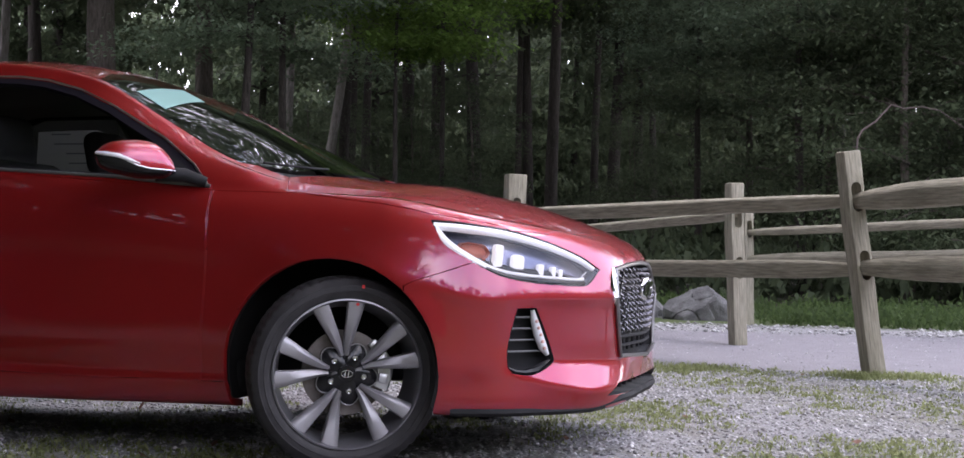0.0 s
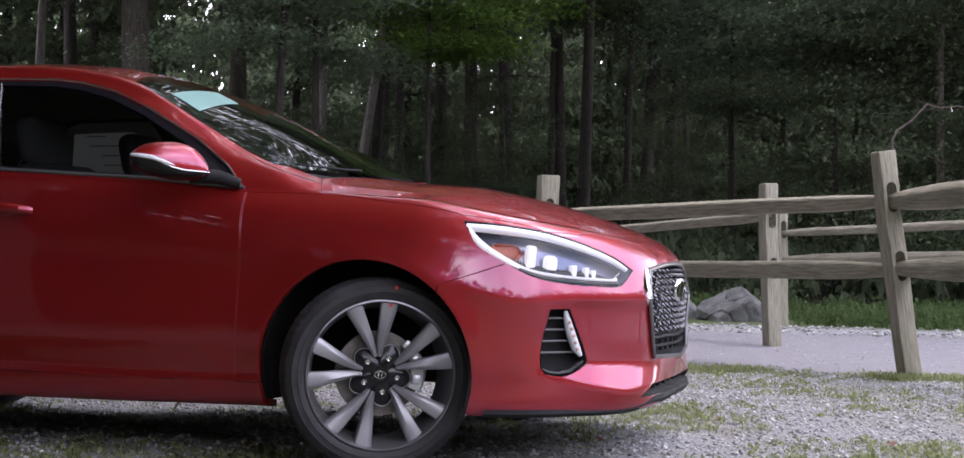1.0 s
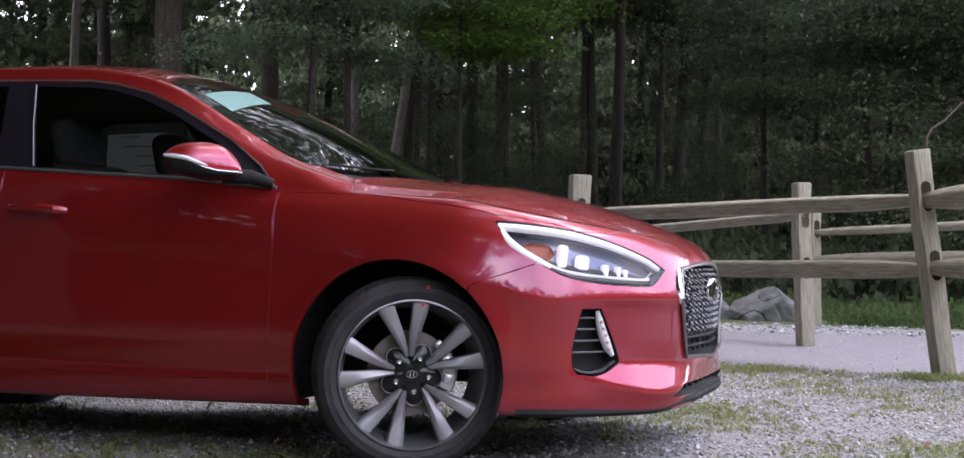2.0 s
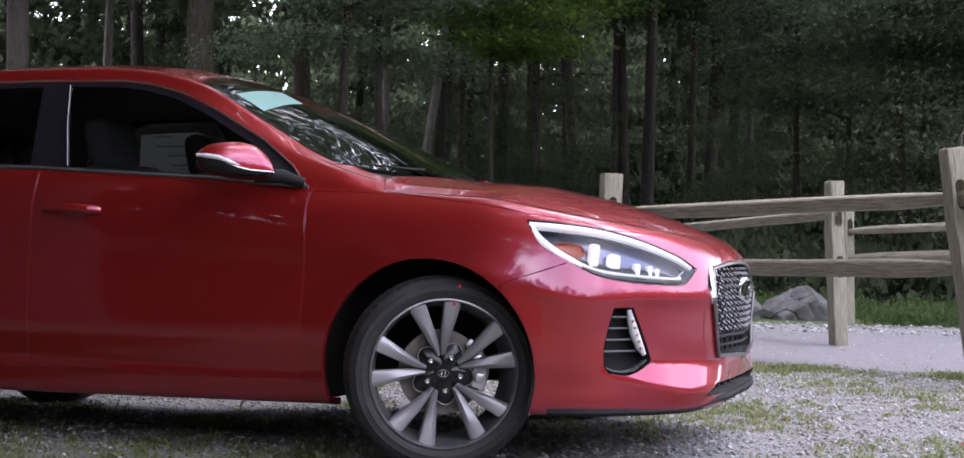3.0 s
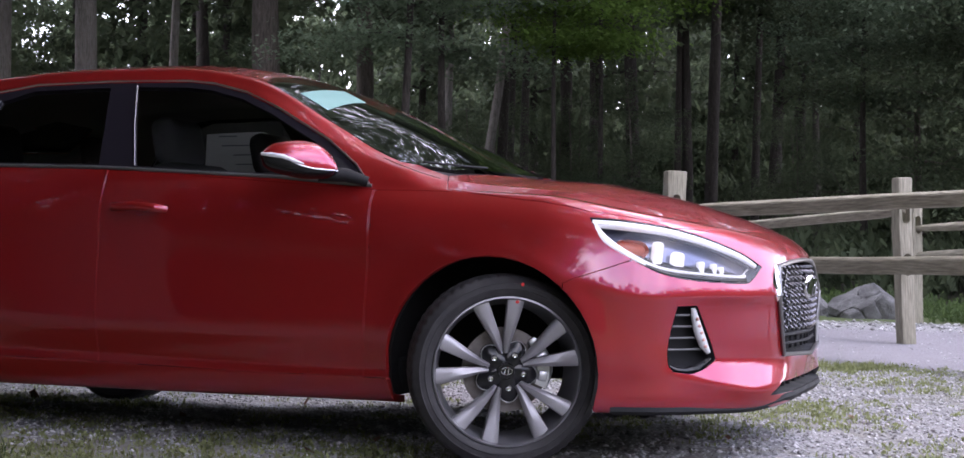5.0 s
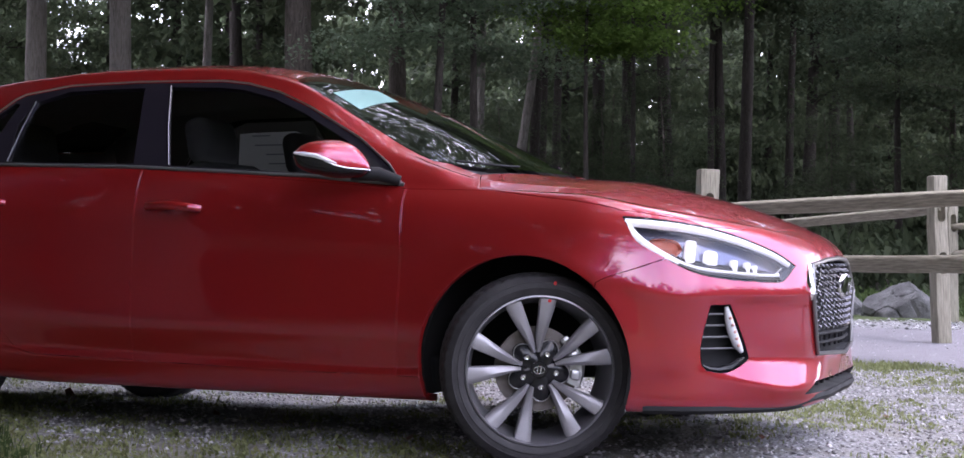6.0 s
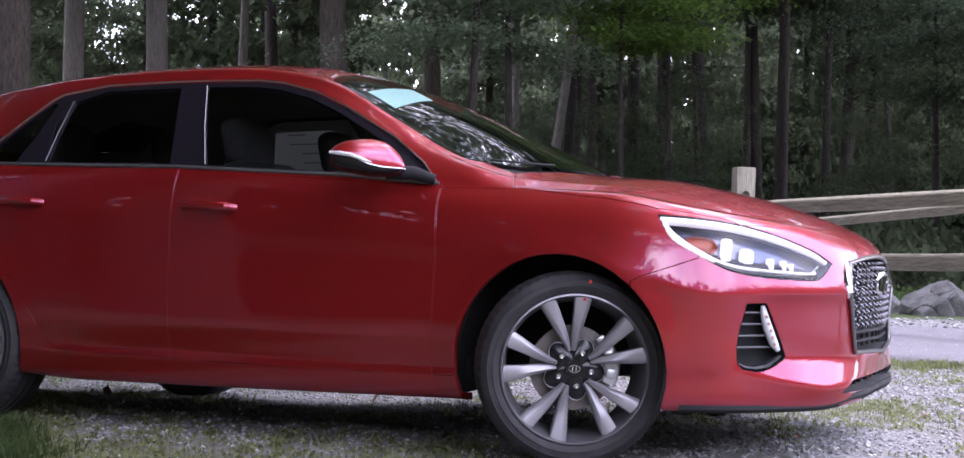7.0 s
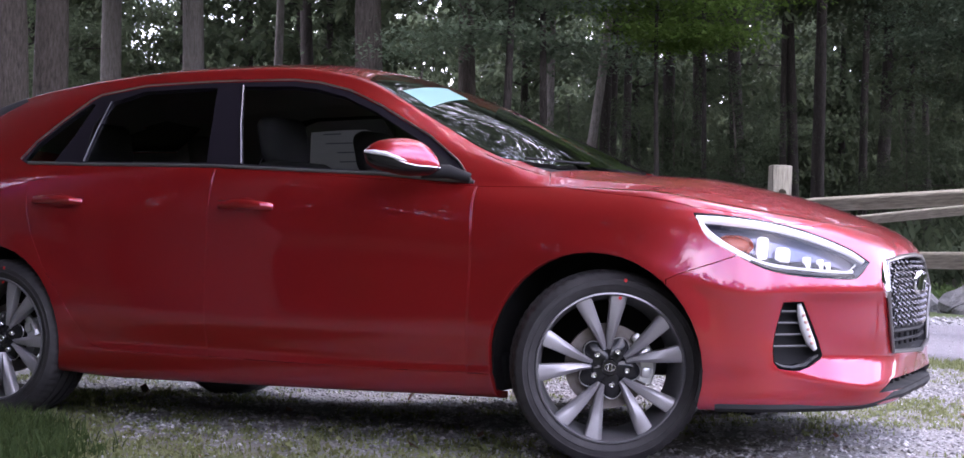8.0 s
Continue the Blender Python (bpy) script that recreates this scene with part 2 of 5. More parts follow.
def beyond(y, soft):
    return n.ramp(n.math("DIVIDE", n.math("SUBTRACT", depth, y - soft), 2 * soft), (0.0, grey(0)), (1.0, grey(1)))


g = n.mix(beyond(4.05, 0.12), lot, track)
g = n.mix(beyond(8.7, 0.25), g, stones)
g = n.mix(beyond(9.9, 0.3), g, verge)
g = n.mix(beyond(15.0, 1.5), g, litter)
behind = n.ramp(n.math("DIVIDE", n.math("SUBTRACT", -4.6, depth), 1.5), (0.0, grey(0)), (1.0, grey(1)))
n.color(n.mix(behind, g, verge))
n.bump(n.math("ADD", pebble.outputs["Distance"], fine), 0.7, 0.012)
# ---- mesh tools ----
def thing(name, m=None, label="", category="", group=""):
    ob = tagged(new(name), label, category, group)
    ob.empty_display_size = 0.2
    if m is not None:
        ob.matrix_world = m
    return ob


def part(name, bm, mat, parent=None, label="", smooth=True, m=None):
    """Link a bmesh as one mesh object, under a thing or a part."""
    me = bpy.data.meshes.new(name)
    bm.to_mesh(me)
    bm.free()
    me.materials.append(mat)
    if smooth:
        me.polygons.foreach_set("use_smooth", [True] * len(me.polygons))
        me.set_sharp_from_angle(angle=radians(38))
    ob = new(name, me)
    if parent is not None:
        ob.parent = parent
    if m is not None:
        ob.matrix_local = m
    if label:
        ob["label"] = label
    return ob


def box(sx, sy, sz, m=None, bevel=0.0, bm=None, seg=2):
    bm = bm or bmesh.new()
    r = bmesh.ops.create_cube(bm, size=1.0, matrix=(m or Matrix()) @ Matrix.Diagonal((sx, sy, sz, 1)))
    if bevel:
        edges = list({e for vv in r["verts"] for e in vv.link_edges})
        bmesh.ops.bevel(bm, geom=edges, offset=bevel, segments=seg, affect="EDGES", profile=0.5)
    return bm


def lathe(profile, n=64, bm=None, closed=False):
    """Turn a profile of (radius, y) about the y axis."""
    bm = bm or bmesh.new()
    rings = [[bm.verts.new((r * math.cos(2 * math.pi * i / n), y, r * math.sin(2 * math.pi * i / n))) for i in range(n)] for r, y in profile]
    pairs = list(zip(rings, rings[1:])) + ([(rings[-1], rings[0])] if closed else [])
    for a, b in pairs:
        for i in range(n):
            bm.faces.new((a[i], a[(i + 1) % n], b[(i + 1) % n], b[i]))
    return bm


def tube(points, radii, sides=8, bm=None, caps=True):
    """A round bar along points."""
    bm = bm or bmesh.new()
    pts = [Vector(p) for p in points]
    rings = []
    ref = Vector((0.31, 0.17, 0.93)).normalized()
    for i, p in enumerate(pts):
        d = (pts[min(i + 1, len(pts) - 1)] - pts[max(i - 1, 0)]).normalized()
        a = d.cross(ref)
        if a.length < 0.15:
            a = d.cross(Vector((1, 0, 0)))
        a.normalize()
        b = d.cross(a)
        r = radii[i] if isinstance(radii, (list, tuple)) else radii
        rings.append([bm.verts.new(p + r * (math.cos(2 * math.pi * k / sides) * a + math.sin(2 * math.pi * k / sides) * b)) for k in range(sides)])
    for a, b in zip(rings, rings[1:]):
        for k in range(sides):
            bm.faces.new((a[k], a[(k + 1) % sides], b[(k + 1) % sides], b[k]))
    if caps:
        bm.faces.new(rings[0][::-1])
        bm.faces.new(rings[-1])
    return bm


def carve(bm, cutter):
    """Take the cutter's body out of bm."""
    obs = []
    for b in (bm, cutter):
        me = bpy.data.meshes.new("tmp")
        b.to_mesh(me)
        b.free()
        obs.append(new("tmp", me))
    mod = obs[0].modifiers.new("carve", "BOOLEAN")
    mod.object, mod.operation, mod.solver = obs[1], "DIFFERENCE", "EXACT"
    dg = bpy.context.evaluated_depsgraph_get()
    out = bmesh.new()
    out.from_mesh(obs[0].evaluated_get(dg).to_mesh())
    for o in obs:
        me = o.data
        bpy.data.objects.remove(o)
        bpy.data.meshes.remove(me)
    return out


def spline(knots):
    """A smooth curve through (x, value) knots that does not overshoot."""
    xs, ys = [k[0] for k in knots], [k[1] for k in knots]
    h = np.diff(xs)
    d = np.diff(ys) / h
    m = [d[0]]
    for i in range(1, len(d)):
        m.append(0.0 if d[i - 1] * d[i] <= 0 else (h[i - 1] + h[i]) * 3 / ((2 * h[i] + h[i - 1]) / d[i - 1] + (h[i] + 2 * h[i - 1]) / d[i]))
    m.append(d[-1])

    def value(x):
        if x <= xs[0]:
            return ys[0]
        if x >= xs[-1]:
            return ys[-1]
        i = max(j for j in range(len(xs) - 1) if xs[j] <= x)
        t = (x - xs[i]) / h[i]
        return float((1 + 2 * t) * (1 - t) ** 2 * ys[i] + t * (1 - t) ** 2 * h[i] * m[i] + t * t * (3 - 2 * t) * ys[i + 1] + t * t * (t - 1) * h[i] * m[i + 1])

    return value


def inside(x, z, poly):
    hit = False
    for (x0, z0), (x1, z1) in zip(poly, poly[1:] + poly[:1]):
        if (z0 > z) != (z1 > z) and x < x0 + (z - z0) * (x1 - x0) / (z1 - z0):
            hit = not hit
    return hit
# ---- ground ----
def ease(u):
    u = min(1.0, max(0.0, u))
    return u * u * (3 - 2 * u)


def ground_height(x, y):
    far = max(0.0, y - 14)
    dip = 0.052 * ease(y / 0.6) * (1 - ease((y - 1.6) / 1.8)) * (1 - ease((x + 2.0) / 1.3)) * ease((x + 8) / 3)
    return -dip + 0.05 * noise.noise(Vector((x * 0.15, y * 0.15, 0))) * min(1, max(0, (math.hypot(x + 1, y) - 3) / 6)) + 0.012 * far


def build_ground():
    bm = bmesh.new()
    xs = [-600, -200, -90] + [-60 + 2 * i for i in range(26)] + [-8 + 0.25 * i for i in range(48)] + [4 + 2 * i for i in range(16)] + [50, 90, 200, 600]
    ys = [-600, -200, -80] + [-40 + 2 * i for i in range(20)] + [0.2 * i for i in range(20)] + [4 + 2 * i for i in range(36)] + [90, 130, 250, 600]
    grid = [[bm.verts.new((x, y, ground_height(x, y))) for x in xs] for y in ys]
    for a, b in zip(grid, grid[1:]):
        for i in range(len(xs) - 1):
            bm.faces.new((a[i], a[i + 1], b[i + 1], b[i]))
    return tagged(part("ground", bm, GROUND), "gravel lot with thin grass, a pale track and a verge", "ground", kind="structure")


build_ground()


# ---- fence ----
def rail(a, b, thick, seed, sag=0.0):
    """A split rail from a to b, in its own frame with x along it; five uneven sides, hewn thin at both ends."""
    rnd = random.Random(seed)
    a, b = Vector(a), Vector(b)
    length = (b - a).length
    sides = [(math.cos(t + rnd.uniform(-0.2, 0.2)) * rnd.uniform(0.85, 1.1), math.sin(t + rnd.uniform(-0.2, 0.2)) * rnd.uniform(0.85, 1.15)) for t in (0.5, 1.9, 2.9, 4.1, 5.4)]
    bm = bmesh.new()
    rings = []
    count = 22
    for i in range(count + 1):
        u = i / count
        end = min(u, 1 - u) * length
        taper = 0.6 + 0.4 * min(1, end / 0.5) ** 0.7
        ring = []
        for k, (cy, cz) in enumerate(sides):
            w = 1 + 0.13 * noise.noise(Vector((u * 4 + seed, k * 1.7, 3.1)))
            ring.append(bm.verts.new((u * length, cy * thick * 0.5 * w, cz * thick * 0.5 * w * taper - sag * math.sin(math.pi * u))))
        rings.append(ring)
    for p, q in zip(rings, rings[1:]):
        for k in range(5):
            bm.faces.new((p[k], p[(k + 1) % 5], q[(k + 1) % 5], q[k]))
    bm.faces.new(rings[0][::-1])
    bm.faces.new(rings[-1])
    bmesh.ops.recalc_face_normals(bm, faces=bm.faces)
    bevelled = [e for e in bm.edges if e.calc_face_angle(0) > 0.5]
    bmesh.ops.bevel(bm, geom=bevelled, offset=0.008, segments=1, affect="EDGES")
    d = (b - a).normalized()
    m = Matrix.Translation(a) @ d.to_track_quat("X", "Z").to_matrix().to_4x4()
    return bm, m


def post(height, wide, deep, slots):
    bm = box(wide, deep, height + 0.3, pose(0, 0, height / 2 - 0.15), 0.012)
    bmesh.ops.subdivide_edges(bm, edges=[e for e in bm.edges if abs(e.verts[0].co.z - e.verts[1].co.z) > 0.5], cuts=7)
    for v in bm.verts:
        o = noise.noise_vector(v.co * 3.0) * 0.012
        v.co += Vector((o.x, o.y, o.z * 0.5))
        if v.co.z > height - 0.05:
            v.co.z -= 0.02 * abs(v.co.x) / wide
    for z in slots:
        hole = lathe([(0.001, -0.3), (0.036, -0.3), (0.036, 0.3), (0.001, 0.3)], 16)
        for v in hole.verts:
            v.co.z = z + v.co.z * 1.0 + (0.055 if v.co.z > 0 else -0.055)
        bmesh.ops.recalc_face_normals(hole, faces=hole.faces)
        bm = carve(bm, hole)
    return bm


def fence(name_label, posts, spans):
    f = thing("split_rail_fence", None, name_label, "fence", "rail fences by the track")
    for (x, y, turn, lean_x, lean_y, h, w, d) in posts:
        part("post", post(h, w, d, (h - 0.29, h - 0.71)), WOOD, f, m=pose(x, y, ground_height(x, y), lean_x, lean_y, turn))
    for i, (a, b, thick, sag) in enumerate(spans):
        bm, m = rail(a, b, thick, 5 + i + len(spans), sag)
        part("rail", bm, RAIL_WOOD, f, m=m)
    return f


A, C, D = Vector((1.642, 3.89, 0)), Vector((-1.23, 6.13, 0)), Vector((3.58, 1.22, 0))
B, E, F, G = Vector((0.555, 6.76, 0)), Vector((-1.63, 9.26, 0)), Vector((0.345, 10.09, 0)), Vector((3.0, 7.7, 0))


def over(p, z, dx=0.0, dy=0.0):
    return (p.x + dx, p.y + dy, z)


fence("weathered grey split-rail fence with leaning posts", [
    (A.x, A.y, 35, 0, -8.7, 1.40, 0.118, 0.11), (C.x, C.y, 35, 0, 1, 1.39, 0.16, 0.13), (D.x, D.y, 50, 0, 0, 1.37, 0.16, 0.13),
], [
    (over(C, 1.05), over(A, 1.085, -0.1, -0.05), 0.135, 0.0), (over(C, 0.625), over(A, 0.66, -0.06, -0.05), 0.14, 0.0),
    (over(A, 1.07, -0.1, -0.05), over(D, 1.03), 0.18, -0.05), (over(A, 0.67, -0.06, -0.05), over(D, 0.65), 0.155, 0.0),
])
fence("weathered grey split-rail fence beyond the pale track", [
    (B.x, B.y, 40, 0, -2.5, 1.35, 0.125, 0.11), (E.x, E.y, 40, 0, 0, 1.08, 0.14, 0.12), (F.x, F.y, 45, 0, -1, 1.3, 0.12, 0.11), (G.x, G.y, 45, 0, 0, 1.37, 0.16, 0.13),
], [
    (over(E, 0.97), over(B, 1.08), 0.11, 0.0), (over(E, 0.6), over(B, 0.64), 0.11, 0.0),
    (over(F, 1.0), over(G, 1.09), 0.10, 0.0), (over(F, 0.72), over(G, 0.8), 0.12, 0.0),
])


# ---- rock ----
def boulder(size, seed):
    """A cracked block: flat broken faces, ledges and a rough skin."""
    bm = bmesh.new()
    bmesh.ops.create_icosphere(bm, subdivisions=6, radius=1.0)
    rnd = random.Random(seed)
    cuts = [(Vector((rnd.uniform(-1, 1), rnd.uniform(-1, 1), rnd.uniform(-0.3, 1))).normalized(), rnd.uniform(0.48, 0.8)) for _ in range(18)]
    shift = Vector((seed, 0, 0))
    for v in bm.verts:
        for d, h in cuts:
            over_by = v.co.dot(d) - h
            if over_by > 0:
                v.co -= d * over_by
        crack = abs(noise.noise(v.co * 1.7 - shift))
        v.co += v.co.normalized() * (-0.05 * max(0.0, 0.05 - crack) / 0.05 + 0.022 * noise.noise(v.co * 6) + 0.009 * noise.noise(v.co * 20))
        v.co = Vector((v.co.x * size[0], v.co.y * size[1], v.co.z * size[2]))
    return bm


for x, y, size, turn, seed in ((-0.30, 11.3, (0.62, 0.48, 0.53), 20, 8), (-0.98, 11.8, (0.5, 0.42, 0.44), 70, 5)):
    r = part("boulder", boulder(size, seed), ROCK, m=pose(x, y, ground_height(x, y), 0, 0, turn))
    tagged(r, "rough grey boulder lying on the grassy verge", "rock", "boulders on the verge")


# ---- trees ----
def leaf_cloud(clumps, per, spread, leaf, seed, steep=0.6, flat=0.32):
    """Many small leaves in clumps, as one bmesh."""
    rnd = np.random.RandomState(seed)
    cs = np.array(clumps)
    n = len(cs) * per
    base = np.repeat(cs[:, :3], per, 0)
    rad = np.repeat(cs[:, 3], per)[:, None] * spread
    off = rnd.normal(size=(n, 3)) * rad * np.array([1, 1, flat])
    pos = base + off
    a = rnd.uniform(0, 2 * np.pi, n)
    tilt = rnd.normal(0, steep, (n, 2))
    u = np.c_[np.cos(a), np.sin(a), tilt[:, 0] - 0.25]
    w = np.c_[-np.sin(a), np.cos(a), tilt[:, 1]]
    s = (leaf * rnd.uniform(0.6, 1.3, n))[:, None]
    p0, p1, p2, p3 = pos, pos + s * (0.45 * u + 0.38 * w), pos + s * u * 1.05 - np.array([0, 0, 0.15]) * s, pos + s * (0.45 * u - 0.38 * w)
    verts = np.stack([p0, p1, p2, p3], 1).reshape(-1, 3)
    me = bpy.data.meshes.new("crown")
    me.from_pydata(verts.tolist(), [], np.arange(4 * n).reshape(-1, 4).tolist())
    return me


def mesh_part(name, me, mat, parent, m=None):
    me.materials.append(mat)
    ob = new(name, me)
    ob.parent = parent
    if m is not None:
        ob.matrix_local = m
    return ob


def trunk_mesh(radius, height, seed, lean=0.0, forks=5, clear=4.0, reach=1.0):
    """A tapered trunk with limbs. Gives back the bmesh and the limbs' ends."""
    rnd = random.Random(seed)
    bm, tips = bmesh.new(), []
    pts, rad = [], []
    steps = 16
    for i in range(steps + 1):
        u = i / steps
        flare = 1 + 0.55 * math.exp(-u * height / 0.5)
        pts.append((lean * u * height + 0.12 * math.sin(3 * u + seed), 0.1 * math.sin(4 * u + 2 * seed), u * height - 0.1))
        rad.append(radius * flare * (1 - 0.75 * u))
    tube(pts, rad, 14, bm)
    for v in bm.verts:
        v.co += Vector((v.co.x, v.co.y, 0)).normalized() * radius * 0.12 * noise.noise(Vector((v.co.x * 5, v.co.y * 5, v.co.z * 0.9 + seed)))
    for k in range(forks):
        u = clear / height + (0.97 - clear / height) * (k + rnd.random() * 0.6) / forks
        i = min(steps - 1, int(u * steps))
        s, ang, ln = Vector(pts[i]), rnd.uniform(0, 6.28), (1 - u * 0.6) * rnd.uniform(2.0, 3.8) * reach
        r0 = rad[i] * 0.42
        way = Vector((math.cos(ang), math.sin(ang), rnd.uniform(0.15, 0.6)))
        line = [s + way * ln * t + Vector((0, 0, -0.25 * ln * t * t)) + 0.12 * Vector((math.sin(5 * t + k), math.cos(4 * t + k), 0)) for t in (0, 0.3, 0.6, 1.0)]
        tube(line, [r0, r0 * 0.7, r0 * 0.45, r0 * 0.15], 6, bm)
        tips += [(*line[1], 0.8), (*line[2], 1.0), (*line[3], 1.0)]
        for j in range(2):
            e = line[2] + Vector((rnd.uniform(-1, 1), rnd.uniform(-1, 1), rnd.uniform(-0.4, 0.5))) * 1.3
            tube([line[2], (line[2] + e) / 2 + Vector((0, 0, 0.1)), e], [r0 * 0.35, r0 * 0.2, r0 * 0.06], 5, bm)
            tips.append((*e, 0.9))
    return bm, tips


def make_tree(radius, height, seed, mat, lean=0.0, forks=9, clear=4.0, per=90, leaf=0.17, label="", steep=0.6, flat=0.32, bark=None, reach=1.0):
    t = thing("tree", None, label, "tree", "trees of the wood")
    bm, tips = trunk_mesh(radius, height, seed, lean, forks, clear, reach)
    part("trunk", bm, bark or BARK, t)
    mesh_part("crown", leaf_cloud(tips, per, 0.62, leaf, seed, steep, flat), mat, t)
    return t


def spreading_tree(radius, height, seed, mat, label):
    """A broad old tree: long level limbs that reach far out, with twigs all along them."""
    rnd = random.Random(seed)
    t = thing("tree", None, label, "tree", "trees of the wood")
    bm, tips = bmesh.new(), []
    line = [(0.15 * math.sin(2 * u + seed), 0.15 * math.cos(3 * u), u * height - 0.1) for u in [i / 12 for i in range(13)]]
    tube(line, [radius * (1 + 0.6 * math.exp(-i * 1.5)) * (1 - 0.06 * i) for i in range(13)], 14, bm)
    for k in range(26):
        u = 0.45 + 0.5 * k / 26
        s, ang = Vector(line[int(u * 12)]), 2.4 * k + rnd.uniform(-0.4, 0.4)
        reach, r0 = rnd.uniform(6.5, 10.5) * (1.25 - 0.6 * u), radius * (0.5 - 0.3 * u)
        way = Vector((math.cos(ang), math.sin(ang), rnd.uniform(0.05, 0.4)))
        limb = [s + way * reach * q + Vector((0.3 * math.sin(6 * q + k), 0.3 * math.cos(5 * q + k), -0.06 * reach * q * q)) for q in (0, 0.2, 0.4, 0.6, 0.8, 1.0)]
        tube(limb, [r0, r0 * 0.8, r0 * 0.6, r0 * 0.42, r0 * 0.25, r0 * 0.1], 7, bm)
        for q, p in enumerate(limb[1:]):
            tips.append((*p, 0.9))
            for _ in range(4):
                e = p + Vector((rnd.uniform(-1, 1), rnd.uniform(-1, 1), rnd.uniform(-0.25, 0.35))) * 1.7
                tube([p, (p + e) / 2 + Vector((0, 0, 0.12)), e], [r0 * 0.22, r0 * 0.14, r0 * 0.05], 4, bm)
                tips.append((*e, 0.9))
    part("trunk", bm, BARK, t)
    mesh_part("crown", leaf_cloud(tips, 60, 0.6, 0.17, seed, 0.5, 0.25), mat, t)
    return t


# kinds, each built once and then planted again and again
KINDS = {
    "tall": make_tree(0.26, 17, 1, LEAF, 0.0, 13, 6.4, 60, 0.22, "tall broadleaf tree with a straight grey-brown trunk"),
    "grey": make_tree(0.26, 17, 5, LEAF, 0.0, 13, 6.4, 60, 0.22, "tall broadleaf tree with a pale grey trunk", bark=PALE_BARK),
    "slim": make_tree(0.17, 15, 2, LEAF, 0.0, 12, 7.6, 70, 0.19, "slim tree with bark coloured for shade and a high leafy crown", bark=SHADED_BARK),
    "low": make_tree(0.09, 8, 3, LEAF, 0.03, 16, 0.7, 260, 0.07, "young tree leafy down to the ground", 0.4, 0.2),
    "pale": make_tree(0.10, 9, 4, LEAF_PALE, -0.03, 15, 4.7, 260, 0.085, "young maple with pale green leaves", 0.35, 0.16, SHADED_BARK, 0.7),
    "lime": make_tree(0.07, 11, 6, LEAF_LIME, 0.02, 14, 5.4, 240, 0.105, "young tree with bright lime-green leaves", 0.35, 0.16, SHADED_BARK, 0.65),
    "far": make_tree(0.16, 14, 8, LEAF, 0.01, 15, 1.2, 130, 0.16, "distant broadleaf tree in the depth of the wood", bark=SHADED_BARK),
    "stand": make_tree(0.21, 16, 9, LEAF, -0.01, 14, 5.6, 60, 0.24, "straight tree inside the wood, its trunk coloured for shade", bark=SHADED_BARK),
    "shade": make_tree(0.27, 17, 12, LEAF_SUN, 0.0, 15, 4.5, 58, 0.24, "old broad-crowned shade tree beside the lot"),
    "thin": make_tree(0.10, 14, 7, LEAF, 0.03, 9, 6.0, 80, 0.18, "thin light-barked tree with sparse leaves", bark=PALE_BARK),
    "broad": spreading_tree(0.38, 15, 17, LEAF_SUN, "broad old tree whose long limbs reach over the lot"),
}
first_use = set()


def plant(kind, x, y, turn, size=1.0, girth=1.0, lean=0.0):
    m = pose(x, y, ground_height(x, y), 0, lean, turn) 
    src = KINDS[kind]
    if kind not in first_use:
        first_use.add(kind)
        ob = src
        ob.matrix_basis = m
    else:
        ob = copy_thing(src, m)
    ob.scale = (size * girth, size * girth, size)
    return ob


def bearing(deg, dist):
    """A spot so many degrees left of straight ahead of the tripod."""
    return EYE[0] - dist * math.sin(radians(deg)), EYE[1] + dist * math.cos(radians(deg))


# the trunks that stand out at the near edge of the wood: kind, bearing, distance, turn, size, girth, lean
for kind, deg, dist, turn, size, girth, lean in (
    ("tall", 44.45, 24.0, 0, 1.0, 1.12, 0), ("tall", 43.05, 24.5, 80, 1.0, 1.28, 0.3), ("grey", 40.8, 27.0, 160, 1.0, 0.86, -0.6),
    ("grey", 37.5, 26.0, 220, 1.0, 0.92, 0), ("thin", 34.75, 29.0, 10, 1.0, 1.1, 1.0), ("slim", 33.0, 34.0, 45, 1.0, 1.2, 0), ("tall", 30.50, 24.0, 290, 1.0, 1.04, -0.3),
    ("tall", 26.65, 28.0, 30, 1.0, 0.76, -0.5), ("thin", 22.6, 33.0, 0, 1.0, 1.3, 7), ("thin", 22.9, 34.0, 180, 1.0, 1.2, -2),
    ("slim", 21.20, 34.0, 140, 1.0, 0.85, -3.0), ("slim", 20.60, 37.0, 200, 1.0, 0.7, 0), ("slim", 19.95, 39.0, 260, 1.0, 0.85, 0.5),
    ("slim", 18.60, 33.0, 120, 1.0, 1.06, 0), ("slim", 17.4, 43.0, 20, 1.0, 0.7, 0), ("slim", 15.90, 33.0, 70, 1.0, 1.12, -1.6),
    ("slim", 13.9, 42.0, 300, 1.0, 0.7, 0), ("slim", 12.55, 36.0, 180, 1.1, 0.95, 0), ("slim", 10.8, 41.0, 240, 1.0, 0.8, 0), ("slim", 9.2, 43.0, 330, 1.0, 0.8, 1),
):
    plant(kind, *bearing(deg, dist), turn, size, girth, lean)
# the wood behind them, and the trees round the rest of the lot
rnd = random.Random(11)


def grove(count, kinds, deg0, deg1, near, far, size0, size1, gaps=()):
    planted = 0
    while planted < count:
        deg, d = rnd.uniform(deg0, deg1), rnd.uniform(near, far)
        if any(g0 < deg < g1 for g0, g1 in gaps):
            continue
        plant(rnd.choice(kinds), *bearing(deg, d), rnd.uniform(0, 360), rnd.uniform(size0, size1))
        planted += 1


